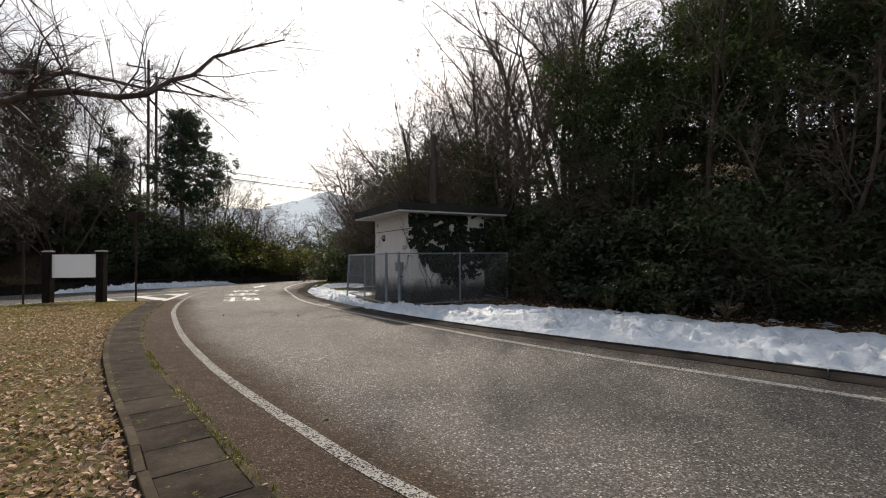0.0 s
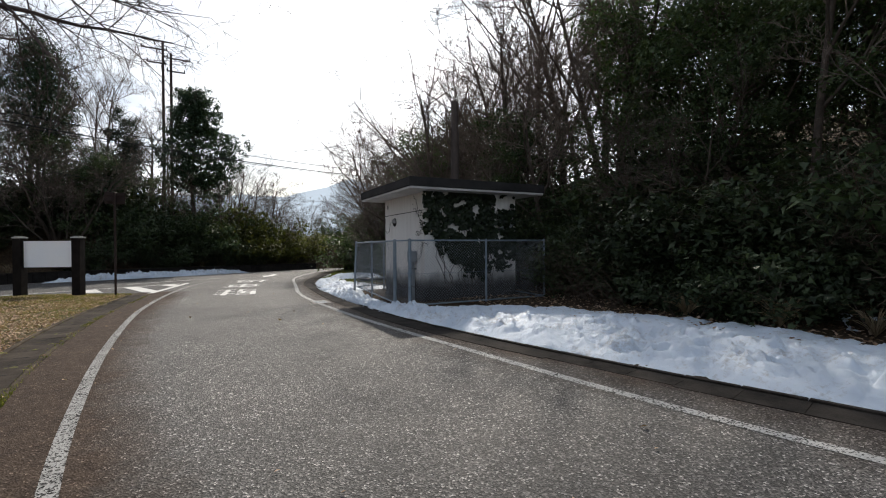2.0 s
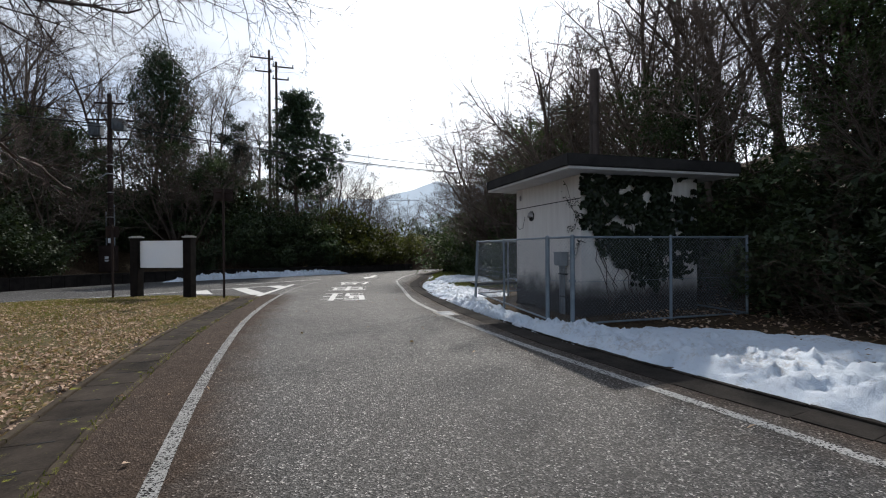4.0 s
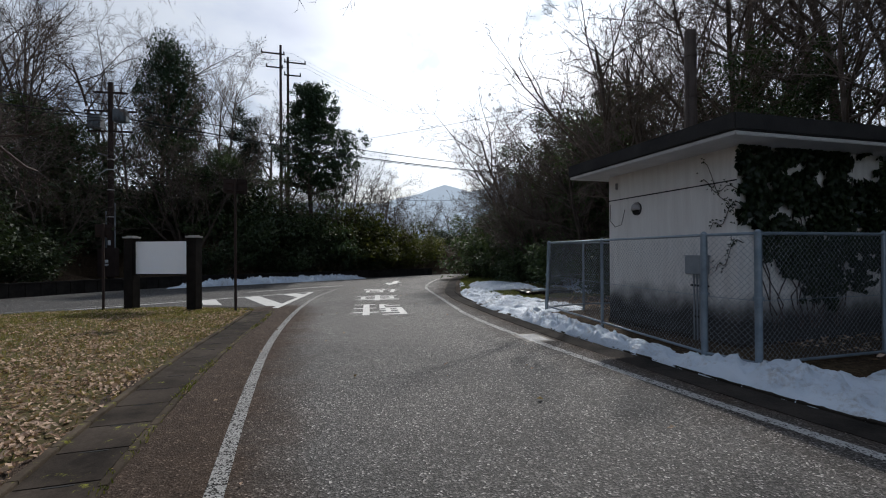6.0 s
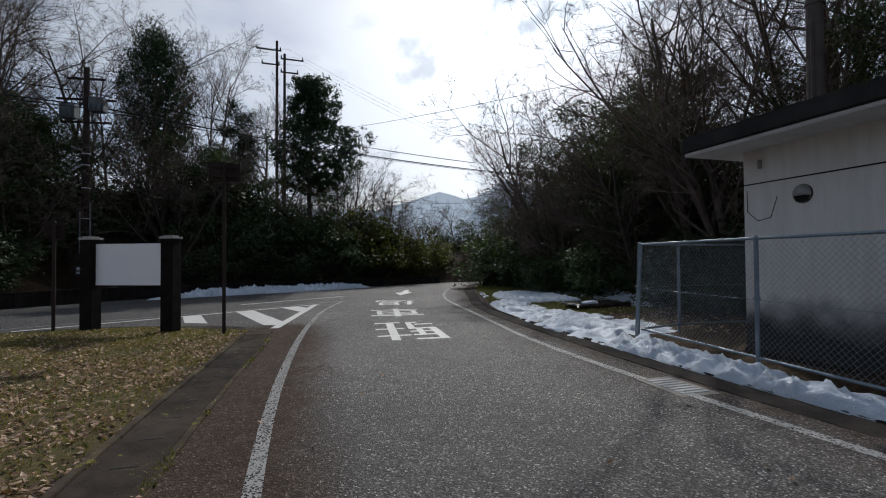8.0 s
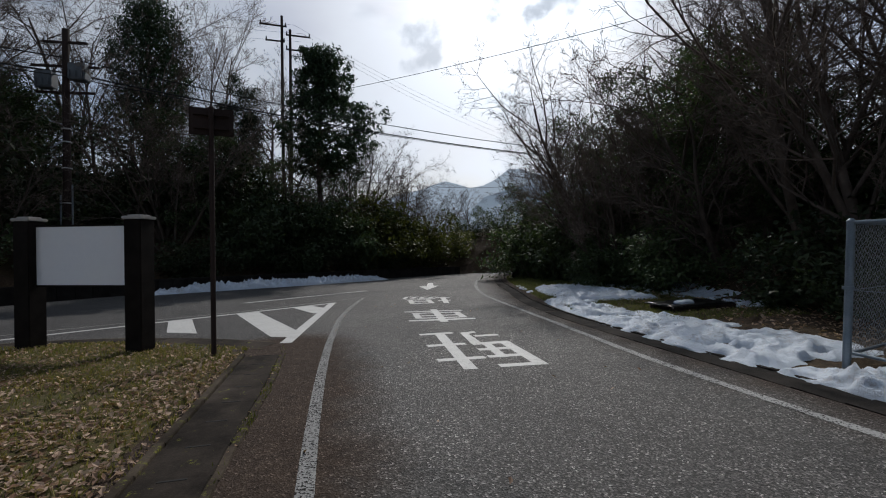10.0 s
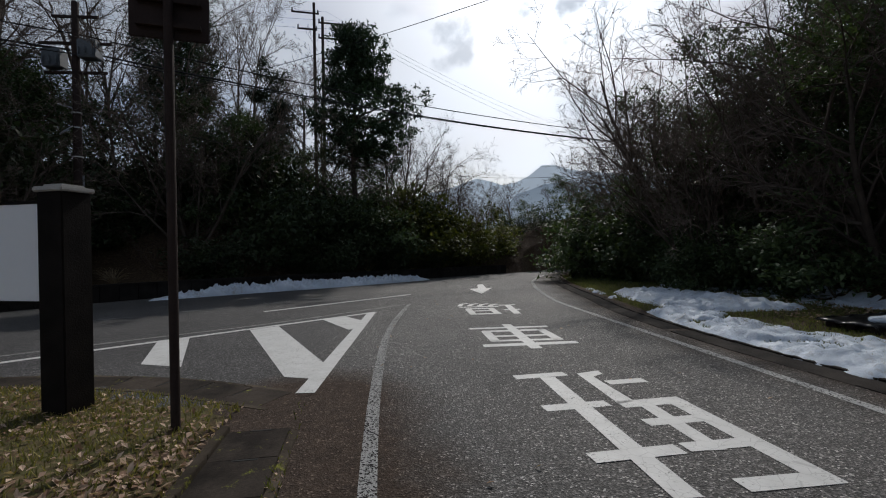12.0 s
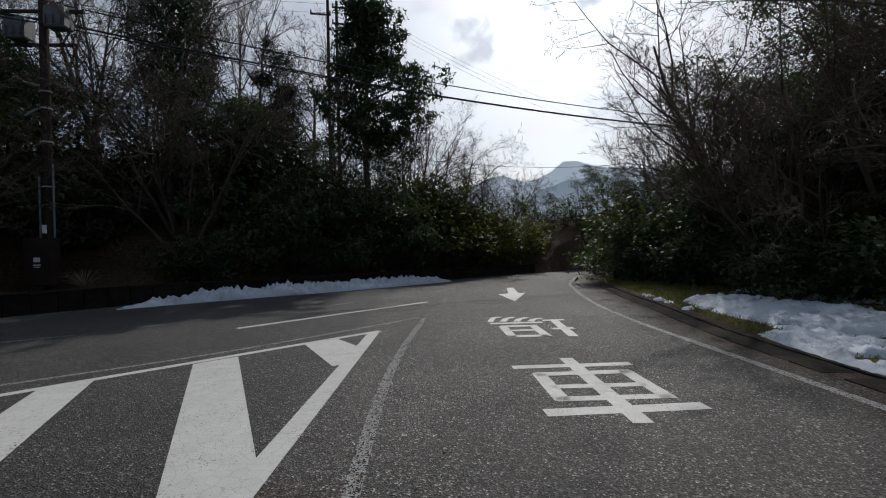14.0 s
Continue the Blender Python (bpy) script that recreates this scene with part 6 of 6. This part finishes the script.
brown_pole()
for dz, dy, drop, r in ((10.3, 0.0, 1.1, 0.028), (9.7, 0.3, 1.0, 0.04), (9.4, -0.2, 0.9, 0.022)):
    cable("overhead_cable", "black overhead cable sagging across the road", (-15.0, 38.9 + dy, dz), (29, 56.3 + dy, dz), drop, r)
    cable("overhead_cable", "black overhead cable running along the wooded bank", (-15.0, 38.9 + dy, dz), (-40, 18 + dy, dz + 0.5), 1.0, r)
cable("overhead_cable", "thin black cable from the brown pole across the road", (8.5, 19.9, 6.3), (-15.0, 38.9, 7.4), 0.9, 0.007)
cable("overhead_cable", "thin black cable slung low across the woods", (-15.0, 38.9, 7.1), (14, 56, 7.2), 1.2, 0.015)
for k in range(3):
    cable("power_line", "thin high power line against the sky", (-9.0 + 0.9 * k, 68, 26.2 - 0.9 * k), (70, 120, 24 - k), 5.0, 0.012)
    cable("power_line", "thin high power line against the sky", (-9.0 + 0.9 * k, 68, 26.2 - 0.9 * k), (-80, 40, 26 - k), 3.0, 0.012)


# ---- small things by the road ----
def tuft(x, y, s, seed):
    rng = random.Random(seed)
    root = tagged(new("grass_tuft"), "dry straw-coloured pampas tuft at the foot of the bank", "grass")
    root.matrix_basis = pose(x, y, ground_at(x, y))
    t = Tubes()
    for k in range(70):
        a = rng.uniform(0, 6.28)
        reach, h = rng.uniform(0.2, 0.7) * s, rng.uniform(0.4, 1.0) * s
        pts = [Vector((math.cos(a) * reach * u, math.sin(a) * reach * u, h * (1.7 * u - u * u * 1.0))) for u in (0, 0.35, 0.7, 1.0)]
        t.add(pts, [0.006, 0.006, 0.005, 0.002], 3)
    tagged(mesh_ob("blade_clump", t.v, t.f, M_STRAW, root), kind="stuff")


for i, (x, y, s) in enumerate([(9.9, 8.2, 0.8), (10.3, 7.0, 0.7), (9.5, 9.8, 0.8), (-3.6, 45.6, 1.2), (-2.2, 46.6, 1.2), (-13.2, 38.0, 1.1), (-1.0, 47.6, 1.0)]):
    tuft(x, y, s, 60 + i)


# ---- mountains ----
def ridge(name, label, dist, az0, az1, heights, material, seed):
    """A range of hills standing round a stretch of the horizon."""
    n = 90
    verts, faces = [], []
    for i in range(n + 1):
        a = az0 + (az1 - az0) * i / n
        h = np.interp(a, [q[0] for q in heights], [q[1] for q in heights])
        h = dist * math.tan(radians(h)) + dist * 0.006 * noise.fractal(Vector((a * 0.7, seed, 0)), 1.0, 2.0, 6)
        for k in range(13):
            t = k / 12
            d = dist + dist * 0.35 * t
            rough = 0.1 * h * noise.fractal(Vector((a * 0.5, t * 4, seed + 5)), 1.0, 2.0, 5) * math.sin(t * math.pi)
            verts.append((math.sin(radians(a)) * d, math.cos(radians(a)) * d, -60 + (h * (d / dist) + 60) * t ** 0.8 + rough))
    for i in range(n):
        for k in range(12):
            o = i * 13 + k
            faces.append((o, o + 13, o + 14, o + 1))
    tagged(mesh_ob(name, verts, faces, material, smooth=True), label, "mountain", kind="structure")


# both ridges glow in haze colours instead of being lit by the sun
ridge("backdrop_far", "backdrop mountain with a peak, pale blue haze in its glowing colour", 1900, -60, 80, [(-60, 5), (-20, 5.5), (2, 6.0), (7, 7.2), (9.5, 8.3), (10.8, 8.2), (13.3, 7.3), (15.5, 8.0), (17.2, 9.0), (18.5, 9.9), (19.6, 9.3), (22, 8.7), (30, 7.5), (80, 6)], M_FAR, 3)
ridge("backdrop_near", "wooded backdrop foothill, blue-grey haze in its glowing colour", 900, -60, 80, [(-60, 2), (5, 2.2), (10, 2.8), (13, 4.6), (15, 6.4), (17, 7.2), (20, 7.4), (30, 6), (80, 3)], M_MID, 9)
